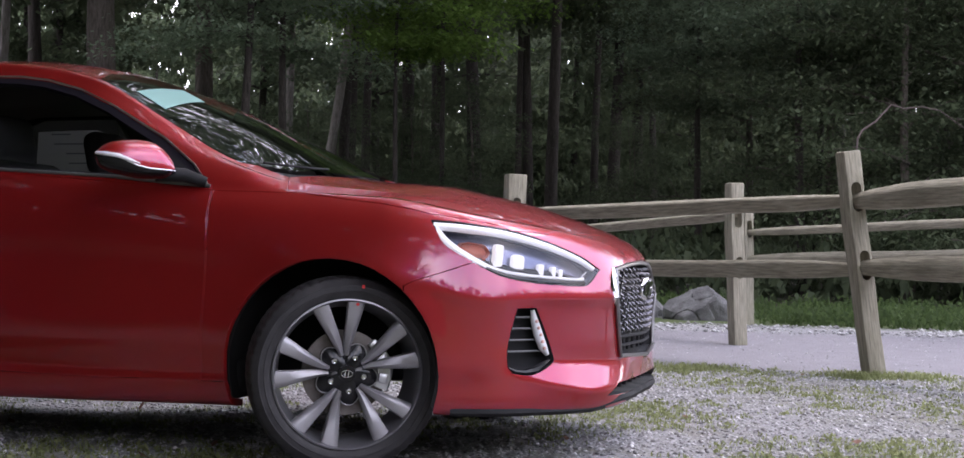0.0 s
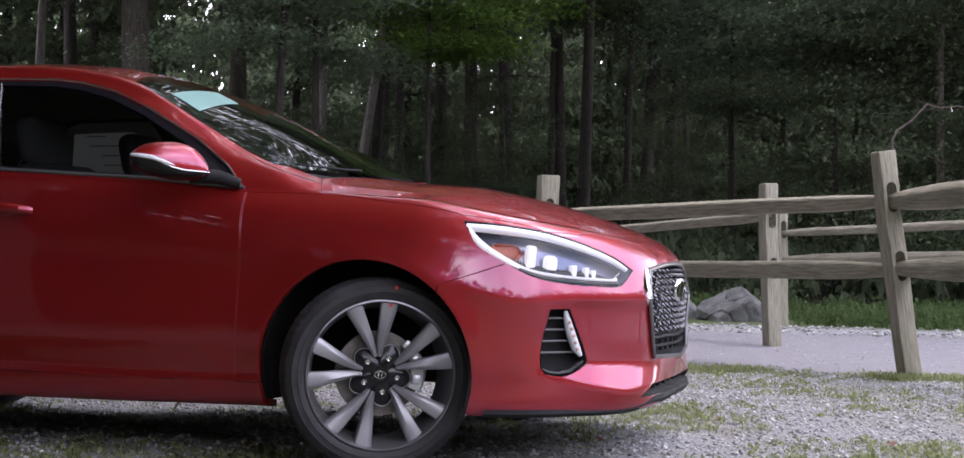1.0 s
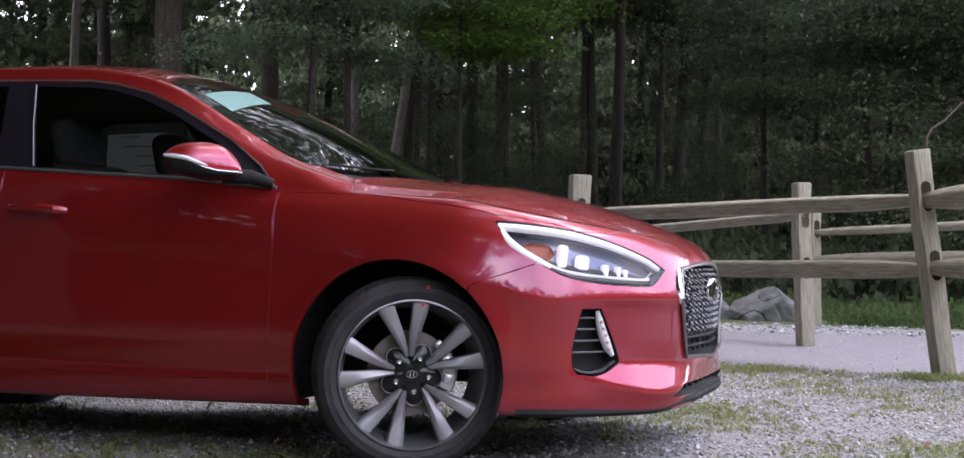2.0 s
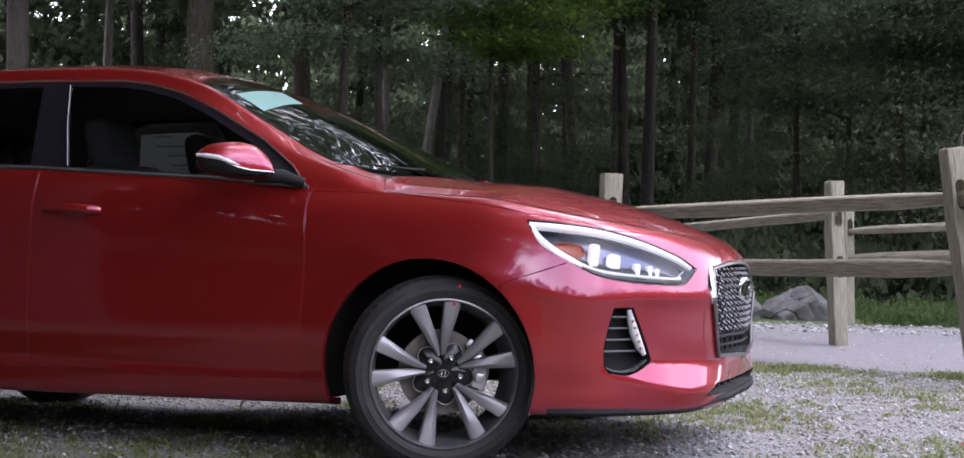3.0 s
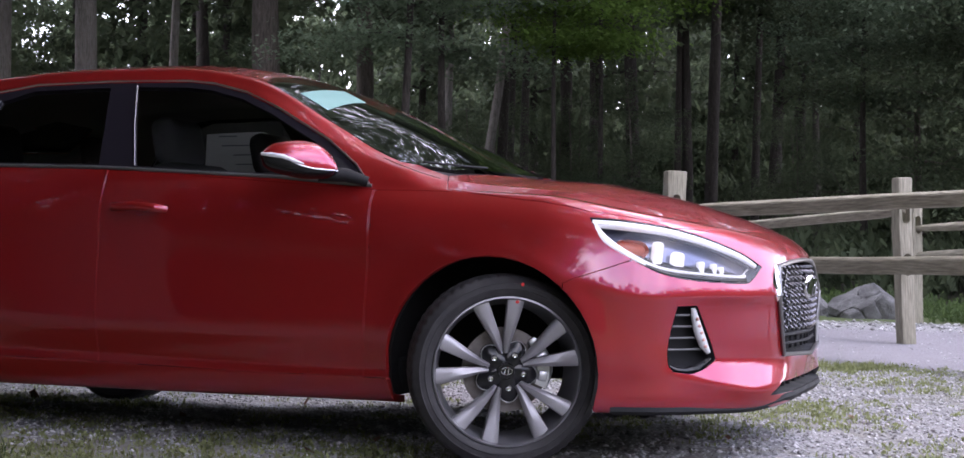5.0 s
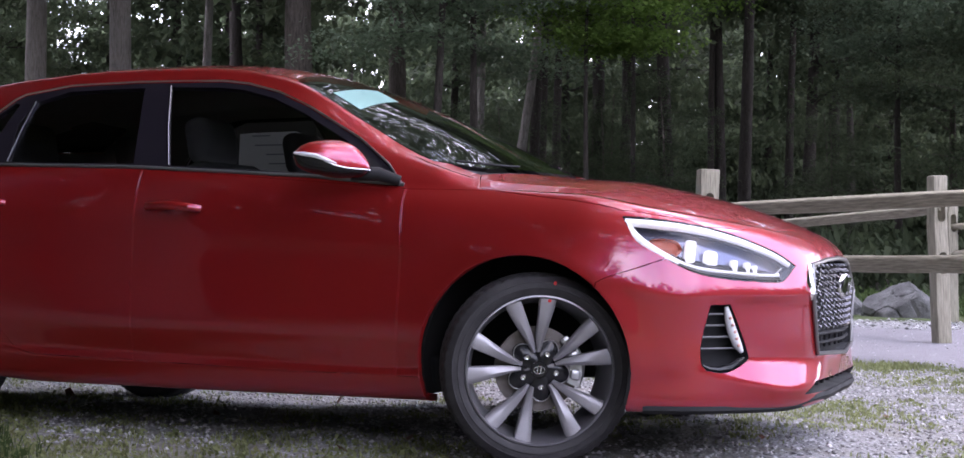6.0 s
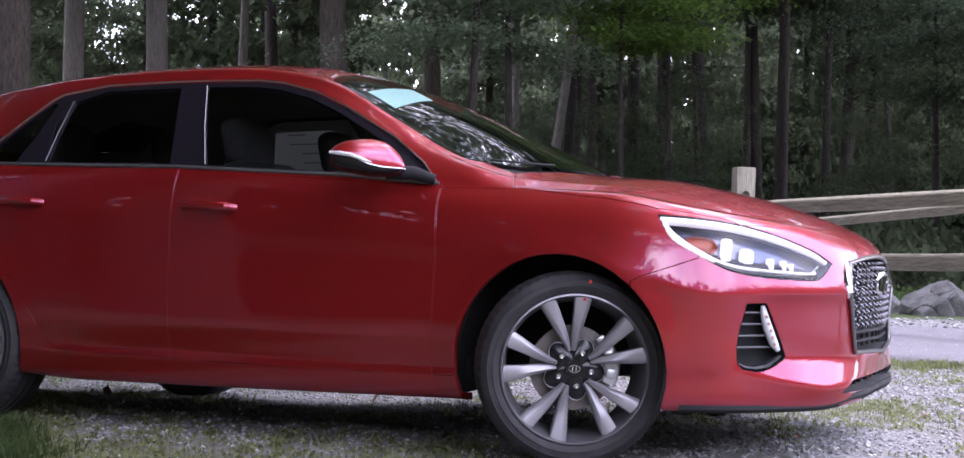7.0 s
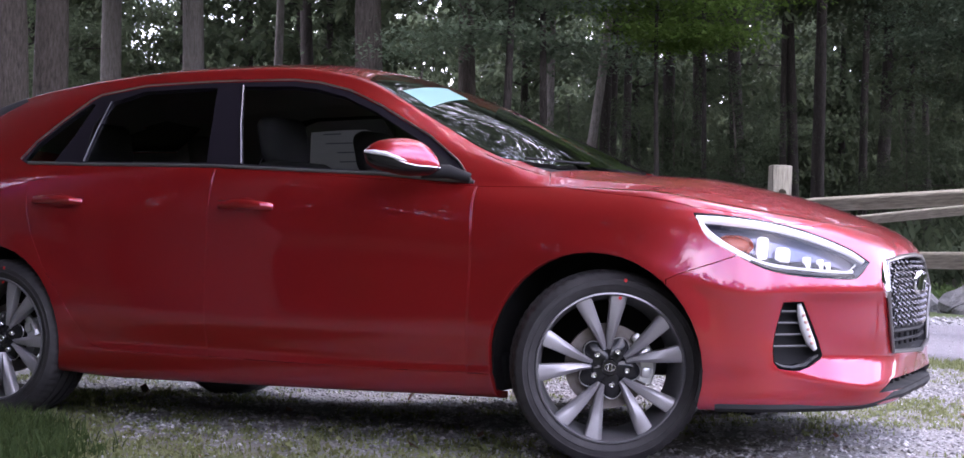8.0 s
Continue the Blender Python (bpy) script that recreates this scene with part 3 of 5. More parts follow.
GAPS = ((38.6, 39.8), (35.3, 36.0))
grove(30, ("far", "far", "stand"), -9, 56, 54, 74, 0.85, 1.1, GAPS)
grove(15, ("slim", "slim", "stand"), -6, 46, 42, 54, 0.85, 1.15, GAPS)
grove(11, ("low", "low", "pale"), -9, 8.0, 24, 33, 0.9, 1.2)
grove(5, ("far",), 9, 14.5, 54, 64, 1.0, 1.1)
grove(3, ("far", "slim"), 34.5, 40.5, 50, 66, 0.9, 1.1)
grove(10, ("low",), 9, 25, 29, 40, 0.35, 0.55)
grove(3, ("low",), 42, 47, 36, 46, 0.7, 0.9)
for deg, d, kind, size in ((25.2, 22, "pale", 0.9), (23.0, 25, "pale", 0.95), (18.9, 26, "lime", 0.82), (17.0, 29, "lime", 0.9), (2.5, 26, "pale", 0.9), (6.5, 31, "pale", 0.9), (-4.5, 25, "low", 1.2)):
    plant(kind, *bearing(deg, d), rnd.uniform(0, 360), size)
# a tall stand to the left of the tripod and behind it
for x, y in ((-4.5, -10.5), (-13.0, -6.5), (-13.5, -1.5), (-2.0, -13.0), (-17.0, -4.0), (-6.5, -14.0), (-8.0, -1.0), (-11.5, -12.0), (-11.0, 0.5)):
    plant("shade", x, y, rnd.uniform(0, 360), rnd.uniform(0.85, 1.05))
for x, y, turn in ((-5.6, -3.6, 40), (-7.8, 2.4, 280)):
    plant("shade", x, y, turn, 1.4, 1.1)
# the broad ones that roof over the parked car
plant("broad", -4.2, -4.8, 15, 1.0)
plant("broad", -10.0, -5.0, 100, 1.0)
plant("broad", 0.2, -9.5, 300, 1.0)
plant("broad", -6.4, 1.2, 200, 1.0)
grove(18, ("stand", "far", "far"), 75, 190, 14, 30, 0.9, 1.2)
grove(8, ("far",), 128, 185, 17, 25, 1.0, 1.25)
grove(7, ("far",), 40.3, 48, 44, 56, 0.9, 1.1)
grove(8, ("far", "stand"), 190, 235, 50, 80, 0.7, 0.9)


# ---- undergrowth on the verge and along the wood ----
def undergrowth(name, label, mat, count, x0, x1, y0, y1, high, leaf, seed, keep, least=0.0):
    """Low leafy plants strewn over a strip."""
    r = random.Random(seed)
    spots = []
    while len(spots) < count:
        x, y = r.uniform(x0, x1), r.uniform(y0, y1)
        k = 0.5 + 0.5 * noise.noise(Vector((x * 0.7, y * 0.7, seed)))
        if k > keep(x, y):
            spots.append((x, y, ground_height(x, y) + high * max(k, least) * r.uniform(0.05, 1.0), 0.28))
    me = leaf_cloud(spots, 26, 0.55, leaf, seed, 1.1)
    me.materials.append(mat)
    return tagged(new(name, me), label, "undergrowth", kind="stuff")


undergrowth("ground_plants", "low green leafy plants covering the verge", LEAF_VERGE, 2600, -14, 9, 10.2, 15, 0.28, 0.045, 21, lambda x, y: 2.0 if -1.5 < x < 0.5 and y < 11.9 else 0.35)
undergrowth("undergrowth", "tangled green bushes along the edge of the wood", LEAF, 1500, -26, 12, 16, 27, 1.7, 0.13, 22, lambda x, y: 0.42)
undergrowth("thicket", "dense dark thicket in the depth of the wood", LEAF, 13000, -78, 18, 58, 74, 22.0, 0.26, 23, lambda x, y: 2.0 if any(a < math.degrees(math.atan2(EYE[0] - x, y - EYE[1])) < b for a, b in GAPS) and y > 0 else 0.05, 0.6)
undergrowth("understory", "leafy sprays of saplings inside the wood", LEAF, 1500, -40, 9, 43, 50, 6.0, 0.12, 24, lambda x, y: 0.45)

undergrowth("brushwood", "low tangled brushwood between the trunks", LEAF, 8000, -60, 14, 48, 58, 9.0, 0.2, 25, lambda x, y: 0.5 if any(a < math.degrees(math.atan2(EYE[0] - x, y - EYE[1])) < b for a, b in GAPS) else 0.05, 0.5)
def high_canopy(count, x0, x1, y0, y1, z0, z1, leaf, seed):
    """The closed leaf roof of the wood, added out of view to hold back the sky."""
    r = random.Random(seed)
    spots = []
    while len(spots) < count:
        x, y = r.uniform(x0, x1), r.uniform(y0, y1)
        # left open over the pale and lime trees, so the sky lights them
        if y < (21 if -10.5 < x < -4.6 else 22 if -2.0 < x < 3 else 0):
            continue
        if noise.noise(Vector((x * 0.22, y * 0.22, seed))) > -0.35:
            spots.append((x, y, r.uniform(z0, z1), 1.3))
    me = leaf_cloud(spots, 40, 0.6, leaf, seed, 0.5, 0.22)
    me.materials.append(LEAF)
    return tagged(new("leaf_canopy", me), "high closed canopy of green leaves, added out of view over the wood", "foliage", kind="stuff")


high_canopy(1000, -38, 14, 20, 44, 9.5, 17, 0.34, 41)
high_canopy(1500, -26, 9, 21, 34, 12, 27, 0.24, 43)
high_canopy(1300, -20, 9, 11, 21, 10, 20, 0.2, 42)
# belts of leaves added out of view in place of trees, darkening the reflections
for name, x0, x1, y0, y1, seed in (("leaf_screen", -30, -21, -30, 14, 31), ("leaf_screen", -34, 20, -34, -25, 32), ("leaf_screen", 25, 31, -34, 34, 33)):
    undergrowth(name, "tall belt of leaves added out of view round the lot", LEAF_SUN, 3200, x0, x1, y0, y1, 14.0, 0.5, seed, lambda x, y: 0.05, 0.5)
# ---- the car: x runs to its nose, the camera sees its right side (y < 0), the front axle stands over the origin ----
from mathutils.bvhtree import BVHTree

NOSE = 0.10          # sections stand square to x behind this, and fan out round the nose before it
BULGE = spline([(0, 0.736), (11.4, 0.747), (22.6, 0.784), (34, 0.823), (44, 0.842), (54.5, 0.860), (64, 0.877), (75, 0.882), (90, 0.885)])
CENTRE = spline([(-3.44, 0.98), (-3.36, 1.10), (-3.2, 1.27), (-3.05, 1.335), (-2.8, 1.388), (-2.4, 1.435), (-2.0, 1.455), (-1.6, 1.450), (-1.35, 1.430), (-1.2, 1.400),
                 (-1.0, 1.332), (-0.8, 1.254), (-0.6, 1.170), (-0.45, 1.100), (-0.35, 1.050), (-0.25, 1.006), (-0.17, 0.979), (0.1, 0.957), (0.35, 0.902), (0.57, 0.832), (0.7, 0.778), (0.79, 0.718), (0.9, 0.62)])


def hood_z(x, y):
    return CENTRE(x) - 0.133 * y * y


# levels along the flank: half width and height by x
LOW = [  # underside, sill foot, sill crease, door bulge, waist, shoulder, under the belt
    (spline([(-3.44, 0.55), (-3.2, 0.70), (-2.4, 0.76), (0.1, 0.78)]), spline([(-3.44, 0.30), (-2.6, 0.21), (-2.0, 0.178), (0.1, 0.185)])),
    (spline([(-3.44, 0.64), (-3.2, 0.78), (-2.4, 0.845), (-0.4, 0.85), (0.1, 0.86)]), spline([(-3.44, 0.32), (-2.6, 0.22), (-2.0, 0.182), (0.1, 0.20)])),
    (spline([(-3.44, 0.66), (-3.2, 0.80), (-2.4, 0.868), (-2.1, 0.874), (-0.5, 0.874), (0.1, 0.872)]), spline([(-3.44, 0.40), (-2.6, 0.30), (-2.1, 0.274), (-0.4, 0.258), (0.1, 0.28)])),
    (spline([(-3.44, 0.68), (-3.2, 0.82), (-2.55, 0.886), (-2.2, 0.875), (-1.5, 0.8725), (-0.6, 0.8725), (-0.3, 0.876), (0.1, 0.885)]), spline([(-3.44, 0.50), (-2.55, 0.40), (-2.2, 0.325), (-1.5, 0.312), (-0.6, 0.302), (-0.3, 0.32), (0.1, 0.37)])),
    (spline([(-3.44, 0.69), (-3.2, 0.825), (-2.6, 0.893), (-2.1, 0.892), (-0.7, 0.892), (-0.2, 0.887), (0.1, 0.888)]), spline([(-3.44, 0.62), (-2.6, 0.55), (-2.1, 0.45), (-1.0, 0.415), (-0.5, 0.43), (0.1, 0.52)])),
    (spline([(-3.44, 0.695), (-3.2, 0.828), (-2.6, 0.896), (-1.5, 0.887), (-0.8, 0.884), (-0.2, 0.886), (0.1, 0.888)]), spline([(-3.44, 0.70), (-2.6, 0.70), (-1.5, 0.665), (-0.6, 0.63), (0.1, 0.60)])),
    (spline([(-3.44, 0.70), (-3.2, 0.83), (-2.6, 0.897), (-1.5, 0.890), (-0.6, 0.885), (0.1, 0.886)]), spline([(-3.44, 0.80), (-2.6, 0.83), (-1.5, 0.80), (-0.6, 0.755), (0.1, 0.68)])),
    (spline([(-3.44, 0.69), (-3.2, 0.80), (-2.6, 0.868), (-1.5, 0.876), (-0.6, 0.868), (0.1, 0.854)]), spline([(-3.44, 0.92), (-2.6, 0.945), (-1.5, 0.915), (-0.6, 0.855), (0.1, 0.795)])),
]
BELT = (spline([(-3.44, 0.64), (-3.2, 0.745), (-2.65, 0.82), (-2.25, 0.845), (-1.6, 0.855), (-1.0, 0.848), (-0.55, 0.83), (-0.25, 0.805), (0.1, 0.79)]),
        spline([(-3.44, 0.96), (-3.05, 1.025), (-2.53, 1.013), (-2.2, 1.0), (-1.6, 0.984), (-1.18, 0.962), (-0.875, 0.945), (-0.5, 0.910), (-0.25, 0.896), (0.1, 0.874)]))
RAIL = (spline([(-3.44, 0.50), (-3.2, 0.52), (-2.8, 0.56), (-2.25, 0.575), (-1.5, 0.58), (-1.2, 0.595), (-1.06, 0.615), (-0.8, 0.655), (-0.59, 0.69), (-0.41, 0.722), (-0.3, 0.725), (0.1, 0.62)]),
        spline([(-3.44, 0.97), (-3.2, 1.20), (-2.9, 1.288), (-2.65, 1.335), (-2.25, 1.375), (-1.9, 1.388), (-1.6, 1.387), (-1.4, 1.376), (-1.2, 1.346), (-1.06, 1.308), (-0.95, 1.258),
                (-0.8, 1.172), (-0.69, 1.110), (-0.59, 1.052), (-0.48, 1.003), (-0.41, 0.978), (-0.3, 0.945), (-0.2, 0.930), (0.1, 0.906)]))
# the same levels round the nose: less or more than BULGE, and height, by the angle from straight ahead
FAN = [
    (spline([(0, -0.13), (40, -0.13), (90, -0.105)]), spline([(0, 0.190), (90, 0.185)])),
    (spline([(0, -0.03), (40, -0.012), (60, -0.012), (75, -0.02), (90, -0.025)]), spline([(0, 0.205), (50, 0.190), (90, 0.20)])),
    (spline([(0, -0.012), (18, -0.010), (30, 0.006), (40, 0.025), (50, 0.018), (60, 0.0), (70, -0.006), (90, -0.013)]), spline([(0, 0.278), (24, 0.276), (33, 0.262), (40, 0.257), (50, 0.283), (60, 0.316), (70, 0.29), (90, 0.28)])),
    (spline([(0, -0.004), (24, -0.010), (34, -0.018), (50, -0.016), (62, -0.003), (90, 0.0)]), spline([(0, 0.328), (24, 0.338), (36, 0.350), (50, 0.352), (62, 0.346), (90, 0.37)])),
    (spline([(0, 0.0), (30, -0.014), (50, -0.014), (62, -0.004), (70, 0.0), (90, 0.003)]), spline([(0, 0.40), (45, 0.42), (65, 0.44), (90, 0.52)])),
    (spline([(0, 0.002), (30, -0.007), (50, -0.006), (62, 0.002), (70, 0.003), (90, 0.003)]), spline([(0, 0.50), (45, 0.525), (65, 0.525), (90, 0.60)])),
    (spline([(0, -0.004), (30, 0.0), (50, 0.005), (70, 0.004), (90, 0.001)]), spline([(0, 0.585), (45, 0.566), (65, 0.568), (90, 0.68)])),
    (spline([(0, -0.028), (40, -0.045), (70, -0.035), (90, -0.031)]), spline([(0, 0.682), (40, 0.70), (90, 0.795)])),
    (spline([(0, -0.065), (40, -0.10), (70, -0.095), (90, -0.095)]), None),
]


def section(u):
    """The right half of a section as points from the sill up to the middle. u: x up to NOSE, then 1 + angle."""
    out = []
    if u <= NOSE:
        x = u
        for w, h in LOW:
            out.append((x, -w(x), h(x)))
        yb, zb, yr, zr, zc = BELT[0](x), BELT[1](x), RAIL[0](x), RAIL[1](x), CENTRE(x)
        k = min(1, max(0, (-0.25 - x) / 0.15))
        out.append((x, -yb, zb))
        for f, b in ((0.35, 0.012), (0.70, 0.016), (0.90, 0.008)):
            out.append((x, -(yb + (yr - yb) * f + b * k), zb + (zr - zb) * f + b * k))
        out.append((x, -yr, zr))
        out.append((x, -0.80 * yr, zr + (zc - zr) * (0.36 if k > 0 else 0.38)))
        out.append((x, -0.45 * yr, zr + (zc - zr) * 0.80))
        out.append((x, 0, zc))
    else:
        a = 90 - (u - NOSE) * 100
        ca, sa = math.cos(radians(a)), math.sin(radians(a))
        for w, h in FAN:
            r = BULGE(a) + w(a)
            p = (NOSE + r * ca, -r * sa)
            out.append((*p, h(a) if h else hood_z(*p)))
        r7 = BULGE(a) + FAN[8][0](a)
        for f in (0.925, 0.85, 0.806, 0.785, 0.63, 0.355, 0.0):
            p = (NOSE + r7 * f * ca, -r7 * f * sa)
            out.append((*p, hood_z(*p)))
    return out


def smooth_line(pts, sub, crisp=0.0):
    """A rounded line through the points of a section; crisp: how sharp the bumper's ledges are."""
    out = []
    P = [Vector(p) for p in pts]
    for i in range(len(P) - 1):
        p0, p1, p2, p3 = P[max(i - 1, 0)], P[i], P[i + 1], P[min(i + 2, len(P) - 1)]
        for s in range(sub):
            t = s / sub
            m1, m2 = (p2 - p0) * 0.5, (p3 - p1) * 0.5
            if i in (2, 3, 6):
                m1 = m1.lerp(p2 - p1, crisp)
            if i + 1 in (2, 3, 6):
                m2 = m2.lerp(p2 - p1, crisp)
            lim = (p2 - p1).length
            m1, m2 = (m * min(1, 1.2 * lim / max(m.length, 1e-6)) for m in (m1, m2))
            out.append((1 + 2 * t) * (1 - t) ** 2 * p1 + t * (1 - t) ** 2 * m1 + t * t * (3 - 2 * t) * p2 + t * t * (t - 1) * m2)
    out.append(P[-1])
    return out


def flare(p):
    """The body swells a little round the wheel arches."""
    if p.z < 0.75 and abs(p.y) > 0.6:
        for cx, cz in ((ARCH_F[0], ARCH_F[1]), (ARCH_R[0], ARCH_R[1])):
            d = math.hypot(p.x - cx, p.z - cz) - 0.36
            if -0.1 < d < 0.2:
                p = Vector((p.x, p.y + math.copysign(0.010 * math.exp(-(max(d, 0) / 0.05) ** 2), p.y), p.z))
    return p


ARCH_F, ARCH_R = (-0.060, 0.316, 0.367), (-2.66, 0.325, 0.362)


def body_shell():
    us = [-3.44 + i * (NOSE + 3.44) / 84 for i in range(85)] + [NOSE + 0.9 * (i + 1) / 44 for i in range(44)]
    bm = bmesh.new()
    rows = []
    for u in us:
        half = [flare(p) for p in smooth_line(section(u), 5, 0.9 * ease(((u - NOSE) * 100 - 14) / 14))]
        whole = half + [Vector((p.x, -p.y, p.z)) for p in half[-2::-1]]
        rows.append([bm.verts.new(p) for p in whole])
    for a, b in zip(rows, rows[1:]):
        for i in range(len(a) - 1):
            bm.faces.new((a[i], b[i], b[i + 1], a[i + 1]))
    bm.faces.new(rows[0])
    bmesh.ops.remove_doubles(bm, verts=bm.verts, dist=2e-4)
    bmesh.ops.dissolve_degenerate(bm, edges=bm.edges, dist=1e-4)
    bm.normal_update()
    f = min(bm.faces, key=lambda q: (q.calc_center_median() - Vector((-1.2, -0.87, 0.6))).length)
    if f.normal.y > 0:
        bmesh.ops.reverse_faces(bm, faces=bm.faces)
    bm.normal_update()
    keep = bm.verts.layers.float_vector.new("n0")
    for v in bm.verts:
        v[keep] = v.normal
    return bm


def score(bm, poly, axis, near, closed=True):
    """Cut the shell along a polygon drawn on the plane square to the axis, where near(face centre) holds."""
    i, j = [(1, 2), (0, 2), (0, 1)][axis]
    segs = list(zip(poly, poly[1:] + poly[:1])) if closed else list(zip(poly, poly[1:]))
    for p, q in segs:
        lo = (min(p[0], q[0]) - 0.045, min(p[1], q[1]) - 0.045)
        hi = (max(p[0], q[0]) + 0.045, max(p[1], q[1]) + 0.045)
        faces = []
        for f in bm.faces:
            c = f.calc_center_median()
            if lo[0] < c[i] < hi[0] and lo[1] < c[j] < hi[1] and near(c):
                faces.append(f)
        if not faces:
            continue
        geom = list({e for f in faces for e in f.edges}) + list({v for f in faces for v in f.verts}) + faces
        co, no = [0, 0, 0], [0, 0, 0]
        co[i], co[j] = p
        no[i], no[j] = q[1] - p[1], p[0] - q[0]
        bmesh.ops.bisect_plane(bm, geom=geom, dist=1e-5, plane_co=co, plane_no=no)


def take(bm, poly, axis, near, drop=True):
    """The faces inside the polygon, as a bmesh of their own."""
    i, j = [(1, 2), (0, 2), (0, 1)][axis]
    faces = []
    for f in bm.faces:
        c = f.calc_center_median()
        if near(c) and inside(c[i], c[j], poly):
            faces.append(f)
    out = bmesh.new()
    lay, src = out.verts.layers.float_vector.new("n0"), bm.verts.layers.float_vector["n0"]
    made = {}
    for f in faces:
        vs = []
        for v in f.verts:
            if v not in made:
                made[v] = out.verts.new(v.co)
                made[v][lay] = v[src]
            vs.append(made[v])
        out.faces.new(vs)
    if drop:
        bmesh.ops.delete(bm, geom=faces, context="FACES")
    out.normal_update()
    return out


def edge_in(bm, gap=0.002, depth=0.018):
    """Draw a panel's rim in by the gap, and fold it inwards."""
    lay = bm.verts.layers.float_vector["n0"]
    rim = [e for e in bm.edges if e.is_boundary]
    move = {}
    for e in rim:
        f = e.link_faces[0]
        d = (e.verts[1].co - e.verts[0].co)
        side = f.normal.cross(d)
        mid = (e.verts[0].co + e.verts[1].co) / 2
        if side.length < 1e-9:
            continue
        side.normalize()
        if side.dot(f.calc_center_median() - mid) < 0:
            side = -side
        for v in e.verts:
            move[v] = move.get(v, Vector()) + side
    out = {}
    for v, s in move.items():
        if s.length > 1e-6:
            out[v] = -s.normalized()
            v.co -= out[v] * gap
    turn = min(0.0035, abs(depth) * 0.2)
    r = bmesh.ops.extrude_edge_only(bm, edges=rim)
    fresh = [g for g in r["geom"] if isinstance(g, bmesh.types.BMVert)]
    where, root = {}, {}
    for v, d in out.items():
        where[tuple(round(c, 6) for c in v.co)] = d
    for v in fresh:
        d = where.get(tuple(round(c, 6) for c in v.co), Vector())
        n0 = Vector(v[lay])
        v.co -= n0 * turn * (1 if depth > 0 else -1) - d * turn * 0.4
        v[lay] = (n0 * 0.5 + d * 0.87).normalized()
        root[tuple(round(c, 6) for c in v.co)] = n0
    edges = [g for g in r["geom"] if isinstance(g, bmesh.types.BMEdge)]
    r = bmesh.ops.extrude_edge_only(bm, edges=[e for e in edges if e.is_boundary and all(v in fresh for v in e.verts)])
    for v in [g for g in r["geom"] if isinstance(g, bmesh.types.BMVert)]:
        v.co -= root[tuple(round(c, 6) for c in v.co)] * depth
    return bm


def panel(name, bm, mat, parent, label="", m=None):
    """A panel that keeps the whole shell's shading."""
    lay = bm.verts.layers.float_vector["n0"]
    bm.verts.ensure_lookup_table()
    bm.normal_update()
    normals = [tuple(v[lay]) if v[lay].length > 0.1 else tuple(v.normal) for v in bm.verts]
    bm.verts.layers.float_vector.remove(lay)
    me = bpy.data.meshes.new(name)
    bm.to_mesh(me)
    bm.free()
    me.materials.append(mat)
    me.polygons.foreach_set("use_smooth", [True] * len(me.polygons))
    me.normals_split_custom_set_from_vertices(normals)
    ob = new(name, me)
    ob.parent = parent
    if label:
        ob["label"] = label
    return ob


def pushed(bm, d):
    lay = bm.verts.layers.float_vector["n0"]
    for v in bm.verts:
        v.co -= Vector(v[lay]) * d
    return bm


def bowl(bm, d):
    """Sink a piece of the shell by d, with walls up to its rim."""
    lay = bm.verts.layers.float_vector["n0"]
    old = list(bm.verts)
    r = bmesh.ops.extrude_edge_only(bm, edges=[e for e in bm.edges if e.is_boundary])
    for v in old:
        v.co -= Vector(v[lay]) * d
    return bm


def circle(c, n=44):
    return [(c[0] + c[2] * math.cos(2 * math.pi * i / n), c[1] + c[2] * math.sin(2 * math.pi * i / n)) for i in range(n)]


car = thing("car", None, "red five-door hatchback with grey alloy wheels parked on gravel", "car")
shell = body_shell()
tree_of_shell = BVHTree.FromBMesh(shell)


def on_side(x, z, side=-1):
    p, nrm, _, _ = tree_of_shell.ray_cast(Vector((x, 2.0 * side, z)), Vector((0, -side, 0)))
    return p, nrm


def on_front(y, z):
    p, nrm, _, _ = tree_of_shell.ray_cast(Vector((2.0, y, z)), Vector((-1, 0, 0)))
    return p, nrm


def on_top(x, y):
    p, nrm, _, _ = tree_of_shell.ray_cast(Vector((x, y, 3.0)), Vector((0, 0, -1)))
    return p, nrm


# outlines on the flank (x, z), the nose (y, z) and the top (x, y)
BELT_LINE = [(-0.517, 0.912), (-0.68, 0.925), (-0.873, 0.944), (-1.175, 0.960), (-1.594, 0.983), (-2.222, 1.000), (-2.52, 1.011)]
DLO = [(-2.572, 1.030), (-2.526, 1.102), (-2.441, 1.183), (-2.336, 1.276), (-2.295, 1.297), (-2.081, 1.328), (-1.745, 1.331), (-1.374, 1.322), (-1.26, 1.307), (-1.112, 1.269), (-0.963, 1.206), (-0.735, 1.085), (-0.600, 0.991)]
FRONT_GLASS = [(-0.690, 0.944), (-0.873, 0.962), (-1.175, 0.978), (-1.470, 0.995), (-1.535, 1.155), (-1.598, 1.309), (-1.374, 1.301), (-1.265, 1.287), (-1.122, 1.249), (-0.975, 1.186), (-0.775, 1.078)]
REAR_GLASS = [(-1.628, 1.003), (-2.225, 1.018), (-2.262, 1.177), (-2.215, 1.268), (-2.08, 1.308), (-1.745, 1.311), (-1.718, 1.309), (-1.669, 1.159)]
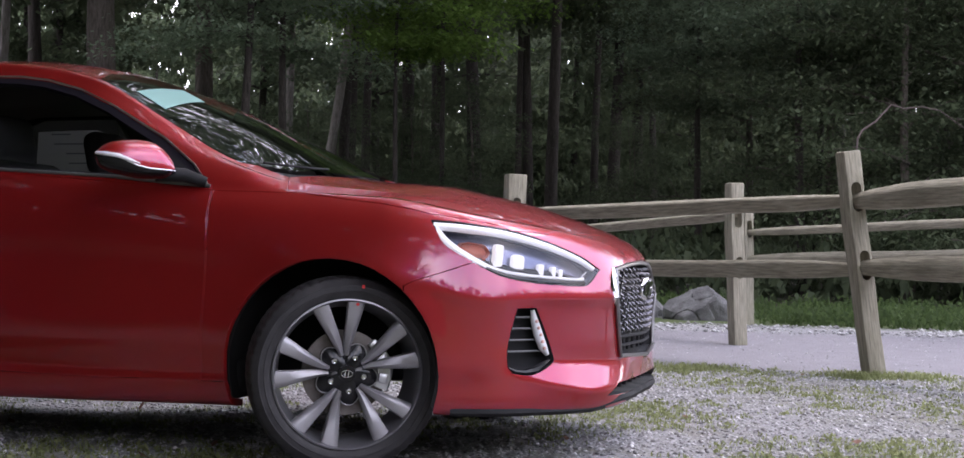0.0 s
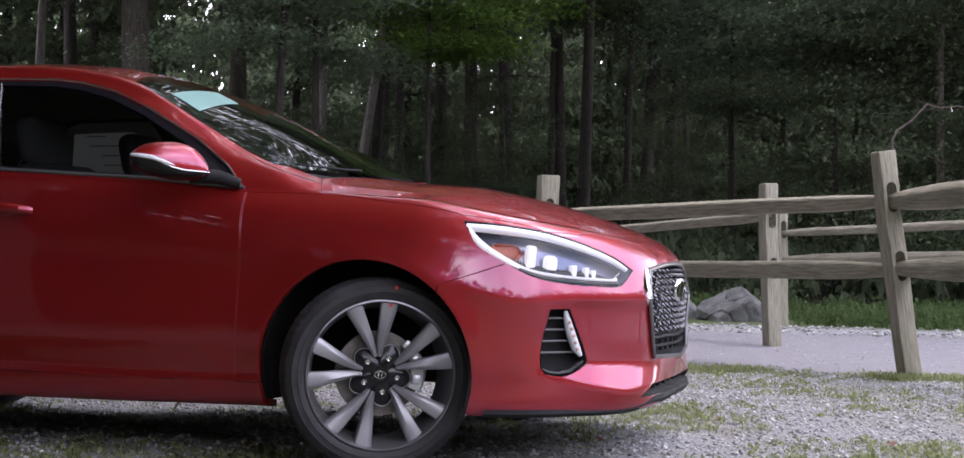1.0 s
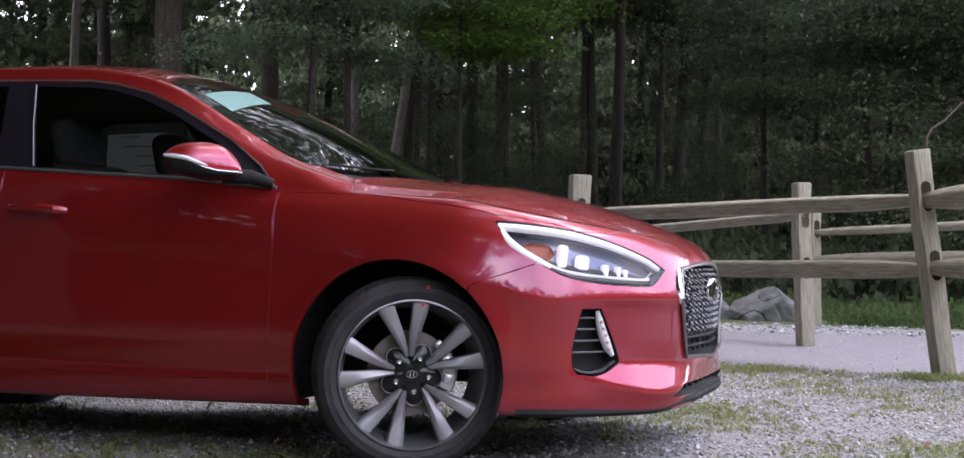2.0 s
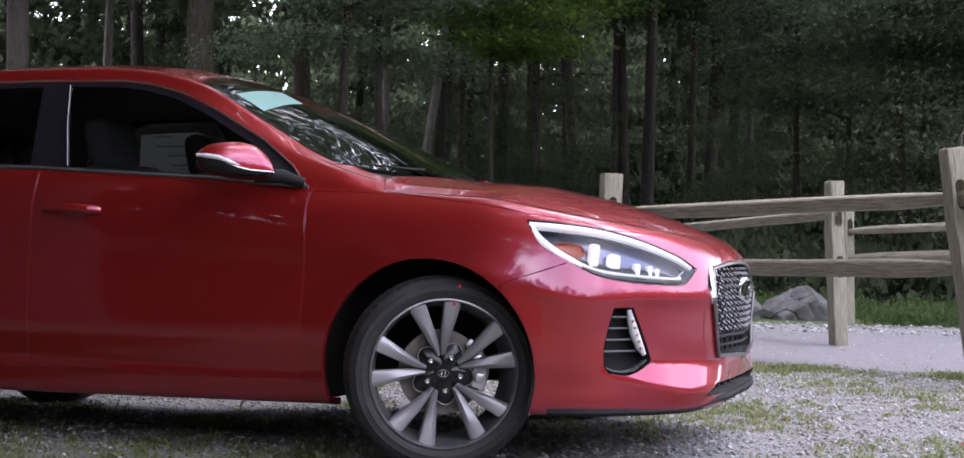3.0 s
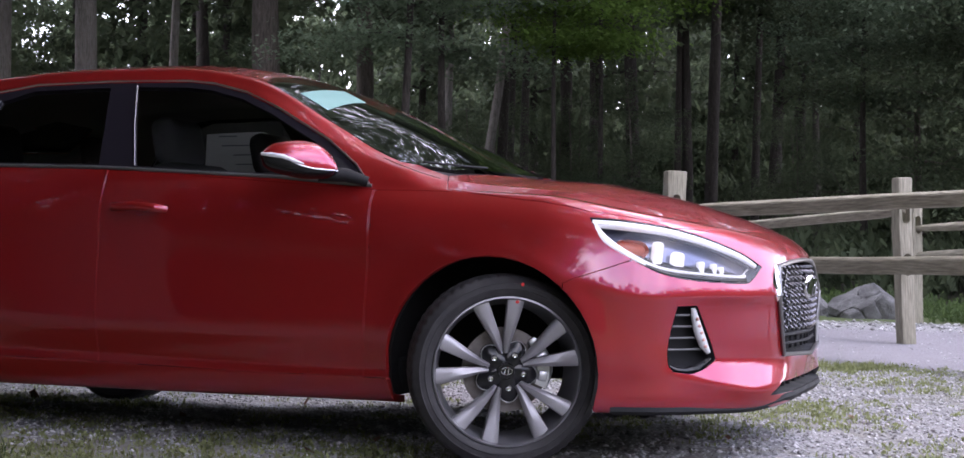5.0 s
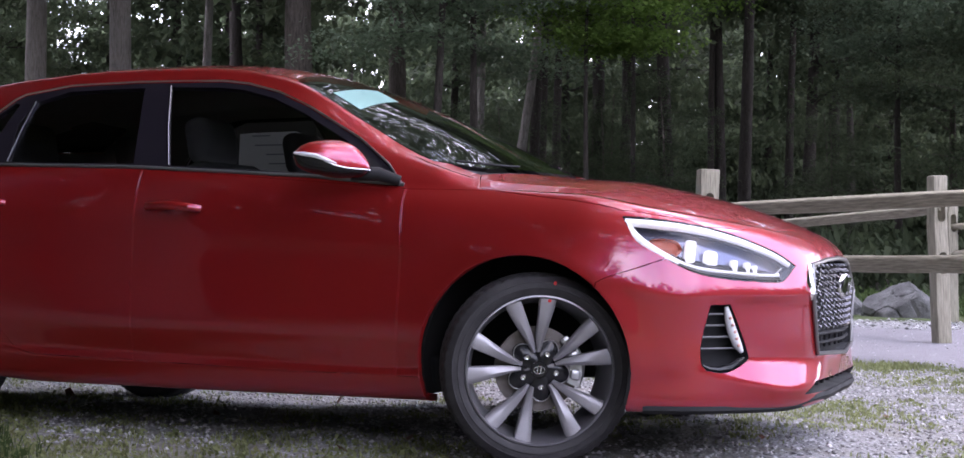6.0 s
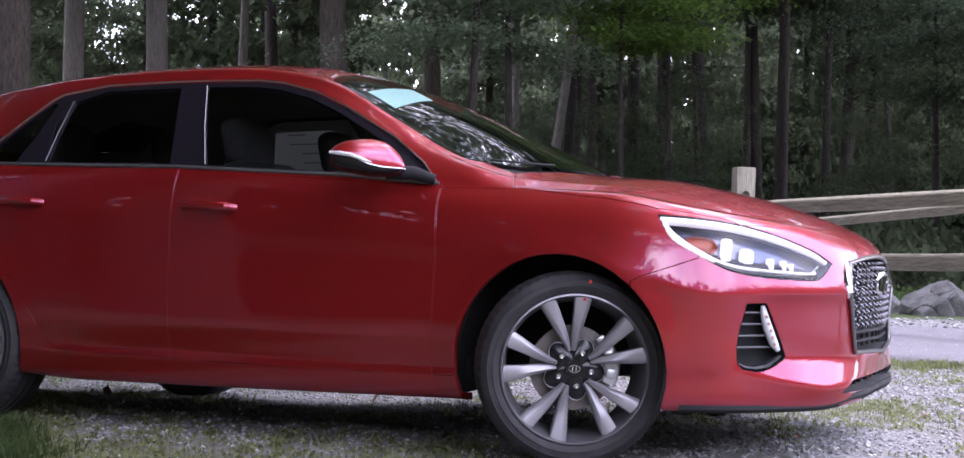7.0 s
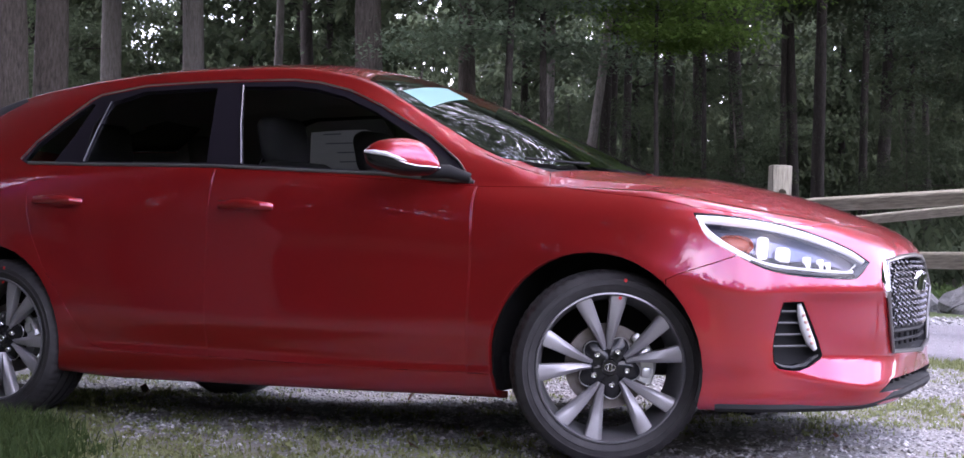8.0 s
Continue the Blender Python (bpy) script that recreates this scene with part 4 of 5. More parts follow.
QUARTER_GLASS = [(-2.385, 1.021), (-2.552, 1.028), (-2.514, 1.099), (-2.432, 1.178), (-2.330, 1.266), (-2.302, 1.260), (-2.335, 1.127)]
FRONT_DOOR = [(-0.508, 0.905), (-0.501, 0.70), (-0.518, 0.271), (-0.901, 0.266), (-1.422, 0.274), (-1.592, 0.278), (-1.596, 0.575), (-1.584, 0.87), (-1.574, 0.983)]
REAR_DOOR = [(-1.578, 0.983), (-1.588, 0.87), (-1.600, 0.575), (-1.596, 0.278), (-2.05, 0.281), (-2.142, 0.302), (-2.219, 0.384), (-2.278, 0.473), (-2.334, 0.549), (-2.379, 0.609), (-2.44, 0.73), (-2.47, 0.852), (-2.479, 0.927), (-2.412, 1.008)]
HEADLAMP = [(0.258, 0.812), (0.309, 0.745), (0.404, 0.678), (0.480, 0.637), (0.576, 0.614), (0.705, 0.604), (0.725, 0.610), (0.748, 0.658), (0.70, 0.698), (0.60, 0.748), (0.485, 0.785), (0.36, 0.804)]
FOG = [(0.537, 0.530), (0.588, 0.532), (0.606, 0.470), (0.632, 0.372), (0.630, 0.352), (0.582, 0.318), (0.525, 0.323), (0.511, 0.346), (0.511, 0.418)]
GRILLE = [(-0.375, 0.660), (-0.2, 0.676), (0.0, 0.682), (0.2, 0.676), (0.375, 0.660), (0.425, 0.565), (0.385, 0.45), (0.362, 0.365), (0.0, 0.352), (-0.362, 0.365), (-0.385, 0.45), (-0.425, 0.565)]
INTAKE = [(-0.40, 0.276), (0.0, 0.278), (0.40, 0.276), (0.485, 0.238), (0.0, 0.236), (-0.485, 0.238)]
SCREEN = [(-1.074, -0.595), (-0.948, -0.63), (-0.784, -0.649), (-0.677, -0.661), (-0.572, -0.674), (-0.47, -0.690), (-0.42, -0.66), (-0.315, -0.55), (-0.230, -0.30), (-0.205, 0.0)]
SCREEN += [(x, -y) for x, y in SCREEN[-2::-1]] + [(-1.15, 0.40), (-1.175, 0.0), (-1.15, -0.40)]
HOOD = [(-0.30, -0.668), (-0.254, -0.788), (-0.165, -0.798), (-0.01, -0.803), (0.14, -0.805), (0.25, -0.795), (0.36, -0.757), (0.50, -0.690), (0.588, -0.59), (0.662, -0.38), (0.692, -0.18), (0.70, 0.0)]
HOOD += [(x, -y) for x, y in HOOD[-2::-1]] + [(-0.235, 0.5), (-0.175, 0.25), (-0.155, 0.0), (-0.175, -0.25), (-0.235, -0.5)]
COWL = [(-0.30, -0.668), (-0.235, -0.5), (-0.175, -0.25), (-0.155, 0.0), (-0.175, 0.25), (-0.235, 0.5), (-0.30, 0.668), (-0.42, 0.66), (-0.315, 0.55), (-0.230, 0.30), (-0.205, 0.0), (-0.230, -0.30), (-0.315, -0.55), (-0.42, -0.66)]
FIN = [(-2.735, 1.295), (-2.94, 1.18), (-3.30, 1.18), (-3.30, 1.36), (-2.88, 1.345)]
BUMPER = [(0.19, 0.10), (0.195, 0.598), (0.225, 0.614), (0.318, 0.646), (0.404, 0.678), (0.46, 0.70), (0.51, 0.80), (0.95, 0.90), (0.95, 0.10)]
FENDER = [(-0.503, 0.903), (-0.363, 0.902), (-0.25, 0.898), (0.70, 0.95), (0.70, 0.268), (-0.514, 0.268), (-0.497, 0.70)]
GLASSHOUSE = DLO + BELT_LINE


def rounded(poly, sub=3, crisp=50):
    """A closed outline drawn through with curves, except at corners sharper than so many degrees."""
    P = [Vector(p) for p in poly]
    n = len(P)
    tang = []
    for i in range(n):
        a, b = P[i] - P[i - 1], P[(i + 1) % n] - P[i]
        tang.append(None if math.degrees(a.angle(b)) > crisp else (P[(i + 1) % n] - P[i - 1]).normalized())
    out = []
    for i in range(n):
        j = (i + 1) % n
        d = P[j] - P[i]
        m1 = (tang[i] or d.normalized()) * d.length
        m2 = (tang[j] or d.normalized()) * d.length
        for k in range(sub):
            t = k / sub
            out.append(tuple((1 + 2 * t) * (1 - t) ** 2 * P[i] + t * (1 - t) ** 2 * m1 + t * t * (3 - 2 * t) * P[j] + t * t * (t - 1) * m2))
    return out


LAMP_MARKS = HEADLAMP
HEADLAMP, FOG = rounded(HEADLAMP), rounded(FOG)


def flank(c):
    return abs(c.y) > 0.45


def low_flank(c):
    return abs(c.y) > 0.62 and c.z < 0.8


def at_front(c):
    return c.x > 0.55 and c.z < 0.72


def top_side(c):
    return c.z > 0.66


for poly, axis, near in ((circle(ARCH_F), 1, low_flank), (circle(ARCH_R), 1, low_flank), (FRONT_DOOR, 1, flank), (REAR_DOOR, 1, flank), (GLASSHOUSE, 1, flank),
                         (FRONT_GLASS, 1, flank), (REAR_GLASS, 1, flank), (QUARTER_GLASS, 1, flank), (HEADLAMP, 1, lambda c: abs(c.y) > 0.25 and c.x > 0),
                         (FOG, 1, lambda c: abs(c.y) > 0.3 and c.x > 0.2), (GRILLE, 0, at_front), (INTAKE, 0, at_front), (SCREEN, 2, lambda c: c.z > 0.9), (COWL, 2, top_side), (HOOD, 2, top_side), (FIN, 1, flank), (BUMPER, 1, lambda c: c.x > 0.1 and abs(c.y) > 0.1), (FENDER, 1, flank)):
    score(shell, poly, axis, near)
for arch in (ARCH_F, ARCH_R):
    take(shell, circle(arch), 1, low_flank).free()


def sided(test, side):
    return lambda c: test(c) and c.y * side > 0


screen = take(shell, SCREEN, 2, lambda c: c.z > 0.93)
panel("windscreen", screen, SCREEN_GLASS, car, "raked windscreen with bright reflections of the trees").visible_shadow = False
hood_panel = take(shell, HOOD, 2, top_side)
panel("hood", edge_in(hood_panel, 0.003), PAINT, car)
panel("cowl", pushed(edge_in(take(shell, COWL, 2, top_side), 0.0, 0.02), 0.012), BLACK, car, "black plastic cowl under the windscreen")
grille_bm = take(shell, GRILLE, 0, at_front)
intake_bm = take(shell, INTAKE, 0, at_front)
for side in (-1, 1):
    near = sided(flank, side)
    lamp = take(shell, HEADLAMP, 1, sided(lambda c: abs(c.y) > 0.25 and c.x > 0, side))
    fog = take(shell, FOG, 1, sided(lambda c: abs(c.y) > 0.3 and c.x > 0.2, side))
    glasses = [take(shell, g, 1, near) for g in (FRONT_GLASS, REAR_GLASS, QUARTER_GLASS)]
    frame_bm = take(shell, GLASSHOUSE, 1, near)
    panel("rear_fin", edge_in(take(shell, FIN, 1, near)), TRIM, car, "black fin beside the rear window")
    doors = [panel("front_door", edge_in(take(shell, FRONT_DOOR, 1, near)), PAINT, car), panel("rear_door", edge_in(take(shell, REAR_DOOR, 1, near)), PAINT, car)]
    panel("window_frame", pushed(edge_in(frame_bm, 0.0, 0.02), 0.004), TRIM, car, "black window surround and pillars")
    for g, owner in zip(glasses, (doors[0], doors[1], car)):
        panel("window_glass", pushed(g, 0.007), SIDE_GLASS, owner, "dark tinted side window").visible_shadow = False
    # lamp: lens, dark bowl, light guide round the edge, projectors
    unit = panel("headlamp", bowl(lamp.copy(), 0.05), LAMP_BOWL, car, "slanted headlamp with white light guide")
    panel("lens", pushed(lamp, 0.002), LENS, unit).visible_shadow = False
    seal = []
    for x, z in HEADLAMP + HEADLAMP[:1]:
        p, nr = on_side(x, z, side)
        seal.append(p - nr * 0.004)
    part("seal", tube(seal, 0.0035, 6), GLOSS_BLACK, unit)
    guide = []
    for k, (x, z) in enumerate(LAMP_MARKS):
        inset = (0.11, 0.12, 0.14, 0.26, 0.30, 0.26, 0.24, 0.16, 0.12, 0.11, 0.11, 0.11)[k]
        p, nr = on_side(x + (0.49 - x) * 0.045, z + (0.70 - z) * inset, side)
        guide.append(p - nr * 0.013)
    for line, radii in ((guide[:7], (0.013, 0.017, 0.015, 0.008, 0.005, 0.005, 0.006)), (guide[7:12] + [guide[0]], (0.009, 0.011, 0.012, 0.013, 0.014, 0.013))):
        pts = smooth_line(line, 5)
        part("light_guide", tube(pts, [float(r) for r in np.interp(np.linspace(0, len(radii) - 1, len(pts)), range(len(radii)), radii)], 10), GUIDE, unit, "white light guide strip")
    foot = []
    for x, z in ((0.44, 0.660), (0.50, 0.636), (0.58, 0.622), (0.66, 0.616), (0.715, 0.615)):
        p, nr = on_side(x, z, side)
        foot.append(p - nr * 0.008)
    part("lamp_foot", tube(smooth_line(foot, 3), 0.009, 8), GLOSS_BLACK, unit, "black foot of the lamp")
    way = Vector((0.62, 0.78 * side, 0)).to_track_quat("-Y", "Z").to_matrix().to_4x4()
    for x, z, w, h, mat, nm in ((0.400, 0.722, 0.110, 0.056, AMBER, "indicator"), (0.478, 0.705, 0.036, 0.080, LAMP_WHITE, "projector"), (0.540, 0.686, 0.050, 0.056, LAMP_WHITE, "projector"),
                                (0.605, 0.665, 0.022, 0.040, LAMP_WHITE, "projector"), (0.640, 0.656, 0.016, 0.042, LAMP_WHITE, "projector"), (0.66, 0.65, 0.014, 0.036, LAMP_WHITE, "projector")):
        p, nr = on_side(x, z, side)
        bm = box(w, 0.03, h, pose(0, 0, 0, 0, 6, 0), 0.3 * w, seg=3)
        part(nm, bm, mat, unit, m=Matrix.Translation(p - nr * 0.036) @ way)
    pts = []
    for x, z in ((0.49, 0.658), (0.58, 0.638), (0.65, 0.630), (0.655, 0.618), (0.70, 0.617), (0.725, 0.655)):
        p, nr = on_side(x, z, side)
        pts.append(p - nr * 0.024)
    part("bezel", tube(pts, 0.005, 8), CHROME, unit, "chrome bezel")
    pts = []
    for x, z in ((0.40, 0.700), (0.48, 0.668), (0.56, 0.652), (0.64, 0.644), (0.70, 0.640)):
        p, nr = on_side(x, z, side)
        pts.append(p - nr * 0.044)
    part("inner_shelf", tube(pts, [0.008, 0.016, 0.020, 0.020, 0.012], 8), BLACK, unit, "black shelf under the projectors")
    # bumper vent: deep bowl, slats, a clear lamp and a bright foot
    vent = panel("bumper_vent", bowl(fog.copy(), 0.05), BLACK, car, "black bumper vent with slats")
    fog.free()
    for k in range(4):
        z = 0.392 + 0.036 * k
        pts = []
        for x in np.linspace(0.512 + 0.006 * k, 0.618 - 0.011 * k, 6):
            p, nr = on_side(float(x), z, side)
            pts.append(p - nr * 0.022)
        part("slat", tube(pts, 0.0036, 6), SLAT_GREY, vent)
    pts = []
    for x, z in ((0.583, 0.524), (0.588, 0.49), (0.596, 0.45), (0.610, 0.405), (0.622, 0.380)):
        p, nr = on_side(x, z, side)
        pts.append(p - nr * 0.014)
    drl = part("daytime_lamp", tube(pts, [0.007, 0.013, 0.016, 0.015, 0.008], 10), DRL, vent, "clear daytime running lamp")
    for k in range(5):
        p, nr = on_side(0.588 + 0.005 * k, 0.49 - 0.022 * k, side)
        bead = lathe([(0.001, -0.004), (0.005, -0.003), (0.006, 0.002)], 10)
        part("light_cell", bead, LIGHT_CELL, drl, m=Matrix.Translation(p + nr * 0.001) @ nr.to_track_quat("-Y", "Z").to_matrix().to_4x4())
    pts = []
    for x, z in ((0.516, 0.340), (0.535, 0.330), (0.560, 0.328), (0.590, 0.336), (0.625, 0.362)):
        p, nr = on_side(x, z, side)
        pts.append(p - nr * 0.010)
    part("foot_trim", tube(pts, [0.005, 0.008, 0.010, 0.014, 0.006], 8), GLOSS_BLACK, vent)
panel("front_bumper", edge_in(take(shell, BUMPER, 1, lambda c: c.x > 0.1)), PAINT, car)
for side in (-1, 1):
    panel("front_fender", edge_in(take(shell, FENDER, 1, sided(flank, side))), PAINT, car)
lining = take(shell, [(-3.3, 0.96), (-0.35, 0.96), (-0.35, 1.6), (-3.3, 1.6)], 1, lambda c: True, False)
panel("cabin_lining", pushed(lining, 0.03), CREAM, car, "grey lining of the roof and pillars")
panel("body", edge_in(shell, 0.001, 0.02), PAINT, car)
panel("grille_back", bowl(grille_bm, 0.04), BLACK, car)
panel("lower_intake", bowl(intake_bm, 0.06), BLACK, car, "black lower air intake")
# underbody, cabin and what hangs on the shell
floor_pan = box(1.85, 1.44, 0.12, pose(-1.36, 0, 0.27), 0.03)
box(3.6, 0.84, 0.12, pose(-1.42, 0, 0.31), 0.03, floor_pan)
part("floor_pan", floor_pan, UNDER, car, "dark underbody")
for cx in (ARCH_F[0], ARCH_R[0]):
    for side in (-1, 1):
        liner = lathe([(0.36, -0.86), (0.40, -0.84), (0.40, -0.52), (0.05, -0.52)], 40)
        for v in liner.verts:
            v.co = Vector((v.co.x + cx, v.co.y * -side, v.co.z + 0.325))
        bmesh.ops.delete(liner, geom=[v for v in liner.verts if v.co.z < 0.19], context="VERTS")
        part("wheel_liner", liner, UNDER, car)


# tyre and wheel
def tyre_mesh():
    prof = [(0.232, 0.086), (0.240, 0.100), (0.252, 0.1085), (0.266, 0.1125), (0.2675, 0.1148), (0.2705, 0.115), (0.272, 0.1133), (0.285, 0.1127), (0.2865, 0.1148), (0.289, 0.1146), (0.2905, 0.112), (0.304, 0.106), (0.3125, 0.096), (0.3165, 0.080),
            (0.318, 0.052), (0.318, 0.046), (0.311, 0.045), (0.311, 0.036), (0.318, 0.035), (0.3185, 0.008), (0.311, 0.007)]
    prof = prof + [(r, -y) for r, y in prof[::-1]]
    n = 240
    bm = lathe(prof, n, closed=False)
    for i, v in enumerate(bm.verts):
        ring, k = divmod(i, n)
        if prof[ring][0] > 0.3115 and abs(prof[ring][1]) > 0.05 and k % 4 == 0:
            d = Vector((v.co.x, 0, v.co.z)).normalized()
            v.co -= d * 0.005
    bmesh.ops.recalc_face_normals(bm, faces=bm.faces)
    return bm


def wheel(x, y, steer, turn, far=False):
    """One wheel with its tyre; its outer face looks along -y before it is turned."""
    hub = new("wheel")
    hub.parent = car
    hub.matrix_local = pose(x, y, 0.3085 + (ground_height(x, y) if far else 0.0), 0, 0, steer)
    tb = tyre_mesh()
    for v in tb.verts:
        if v.co.z < -0.3085:
            v.co.z = -0.3085
    tyre = part("tyre", tb, RUBBER, hub, "black low-profile tyre")
    spin = Matrix.Rotation(radians(turn), 4, "Y")
    rim = lathe([(0.2455, -0.103), (0.2440, -0.110), (0.2395, -0.111), (0.2360, -0.106), (0.2330, -0.090), (0.222, -0.05), (0.214, 0.02), (0.214, 0.07), (0.236, 0.095), (0.240, 0.10)], 96)
    bmesh.ops.recalc_face_normals(rim, faces=rim.faces)
    part("rim", rim, ALLOY_DARK, hub, "grey alloy rim", m=spin)
    if far:
        return hub
    for k in range(5):
        for s in (-1, 1):
            a = radians(90 + 72 * k)
            bm = bmesh.new()
            rings = []
            for r, off, w, y in ((0.058, 0.008, 0.006, -0.076), (0.085, 0.013, 0.011, -0.084), (0.13, 0.027, 0.018, -0.092), (0.185, 0.046, 0.025, -0.099), (0.234, 0.0605, 0.0305, -0.101)):
                c = s * off
                edge = 0.003
                row = [(c - w, y + 0.034), (c - w, y + 0.007), (c - w + edge, y + 0.003), (c + s * w * 0.25, y - 0.003), (c + w - edge, y + 0.003), (c + w, y + 0.007), (c + w, y + 0.034)]
                rr = r if r < 0.2 else math.sqrt(max(0.0, 0.2375 ** 2 - c * c))
                rings.append([bm.verts.new((t, yy, rr)) for t, yy in row])
            for p, q in zip(rings, rings[1:]):
                for i in range(6):
                    bm.faces.new((p[i], p[i + 1], q[i + 1], q[i]))
            bm.faces.new(rings[0])
            bm.faces.new(rings[-1][::-1])
            bmesh.ops.recalc_face_normals(bm, faces=bm.faces)
            part("spoke", bm, ALLOY, hub, "machined grey spoke", m=spin @ Matrix.Rotation(radians(72 * k), 4, "Y"))
    star = bmesh.new()
    rim_pts = []
    for i in range(60):
        t = 2 * math.pi * i / 60
        lobe = 0.5 + 0.5 * math.cos(5 * t + math.pi)
        rim_pts.append((0.060 + 0.044 * lobe ** 0.5, t))
    rings = []
    for scale, y in ((0.0, -0.073), (0.45, -0.073), (0.86, -0.066), (1.0, -0.058), (1.02, -0.01)):
        rings.append([star.verts.new((r * scale * math.sin(t), y, r * scale * math.cos(t))) for r, t in rim_pts])
    for p, q in zip(rings, rings[1:]):
        for i in range(60):
            star.faces.new((p[i], p[(i + 1) % 60], q[(i + 1) % 60], q[i]))
    bmesh.ops.remove_doubles(star, verts=star.verts, dist=1e-5)
    bmesh.ops.recalc_face_normals(star, faces=star.faces)
    edge = [(r * 1.01 * math.sin(t), -0.0585, r * 1.01 * math.cos(t)) for r, t in rim_pts] + [(rim_pts[0][0] * 1.01 * math.sin(0), -0.0585, rim_pts[0][0] * 1.01)]
    part("hub_edge", tube(edge, 0.0016, 6), SATIN, hub, m=spin)
    part("hub_cover", star, GLOSS_BLACK, hub, "black five-lobed hub", m=spin)
    cap = lathe([(0.001, -0.083), (0.024, -0.0825), (0.028, -0.078), (0.029, -0.06)], 40)
    capo = part("centre_cap", cap, GLOSS_BLACK, hub)
    ring = bmesh.new()
    pts = [(0.018 * math.cos(t), -0.0840, 0.0115 * math.sin(t)) for t in np.linspace(0, 2 * math.pi, 25)]
    tube(pts, 0.0016, 6, ring)
    tube([(-0.0065, -0.0840, -0.008), (-0.0045, -0.0840, 0.008)], 0.0018, 6, ring)
    tube([(0.0045, -0.0840, -0.008), (0.0065, -0.0840, 0.008)], 0.0018, 6, ring)
    part("emblem", ring, CHROME, capo, "small chrome oval emblem")
    for k in range(5):
        a = radians(72 * k + 36)
        nut = lathe([(0.001, -0.082), (0.007, -0.083), (0.0105, -0.079), (0.0118, -0.05)], 12)
        part("wheel_nut", nut, CHROME, hub, m=spin @ pose(0.057 * math.sin(a), 0, 0.057 * math.cos(a)))
    disc = lathe([(0.07, -0.005), (0.07, -0.02), (0.14, -0.02), (0.14, 0.0)], 64)
    part("brake_disc", disc, STEEL, hub)
    # caliper: a bridge that follows the disc, two piston bosses and a bolt ear
    cal, rings = bmesh.new(), []
    for k in range(9):
        a = radians(-24 + 58 * k / 8)
        slim = 0.008 * abs(k - 4) / 4
        rings.append([cal.verts.new((r * math.cos(a), y, r * math.sin(a))) for r, y in ((0.098 + slim, 0.02), (0.098 + slim, -0.034), (0.108, -0.044), (0.148, -0.044), (0.160 - slim, -0.034), (0.160 - slim, 0.03))])
    for p, q in zip(rings, rings[1:]):
        for i in range(6):
            cal.faces.new((p[i], p[(i + 1) % 6], q[(i + 1) % 6], q[i]))
    cal.faces.new(rings[0][::-1])
    cal.faces.new(rings[-1])
    for a in (-8, 20):
        box(0.034, 0.016, 0.034, pose(0.126 * math.cos(radians(a)), -0.05, 0.126 * math.sin(radians(a)), 0, -a, 0), 0.008, cal)
    box(0.03, 0.02, 0.045, pose(0.100, -0.035, 0.085, 0, -40, 0), 0.006, cal)
    bmesh.ops.recalc_face_normals(cal, faces=cal.faces)
    part("brake_caliper", cal, CALIPER, hub, "bright cast caliper")
    dot = lathe([(0.001, -0.115), (0.006, -0.1145), (0.006, -0.112)], 12)
    part("paint_mark", dot, RED_DOT, tyre, "red dot painted on the sidewall", m=pose(0.045, 0, 0.284))
    dot = lathe([(0.001, -0.1045), (0.0055, -0.104), (0.0055, -0.10)], 12)
    part("paint_mark", dot, RED_DOT, hub, "red dot painted on the spoke", m=pose(0.029, 0, 0.2265))
    return hub


STEER = 28.5
wheel(-0.047, -0.775, STEER, -8.0)
wheel(-2.625, -0.778, 0, 33)
wheel(-0.047, 0.775, 180 + STEER, 10, True)
wheel(-2.65, 0.778, 180, 50, True)

# grille: chrome surround, rows of small bright hooks, lower bars, badge
pts = []
for y, z in GRILLE + GRILLE[:1]:
    p, nr = on_front(y * 1.0, z)
    pts.append(p + nr * 0.006)
grille = part("grille_surround", tube(pts, 0.0075, 8), FRAME_GREY, car, "satin chrome grille surround")
for side in (-1, 1):
    pts = [on_front(side * y, z)[0] for y, z in ((0.385, 0.662), (0.405, 0.635), (0.425, 0.60), (0.433, 0.565), (0.426, 0.545))]
    part("side_blade", tube(pts, [0.007, 0.014, 0.016, 0.015, 0.004], 8), CHROME, grille, "bright chrome blade")
hooks = bmesh.new()
web = bmesh.new()
row = 0
z = 0.664
while z > 0.435:
    y = -0.42 + (0.031 if row % 2 else 0.0)
    while y < 0.43:
        if inside(y, z, [(a * 0.97, b) for a, b in GRILLE]) and math.hypot(y, (z - 0.59) * 1.5) > 0.062:
            p, nr = on_front(y, z)
            if p:
                across = Vector((0, 0, 1)).cross(nr).normalized()
                up = nr.cross(across)
                c = p - nr * 0.006
                tube([c - across * 0.011 + up * 0.010 - nr * 0.012, c - across * 0.009 - nr * 0.002, c - across * 0.002 - up * 0.006, c + across * 0.006 - up * 0.004 - nr * 0.004],
                     [0.0022, 0.0046, 0.0056, 0.0026], 6, hooks)
                for s in (-1, 1):
                    tube([c - nr * 0.014 - up * 0.010, c + across * 0.031 * s + up * 0.0115 - nr * 0.014], 0.0036, 4, web)
        y += 0.062
    z -= 0.0215
    row += 1
part("grille_mesh", hooks, DARK_CHROME, grille, "honeycomb of small dark chrome hooks")
part("grille_web", web, GLOSS_BLACK, grille)
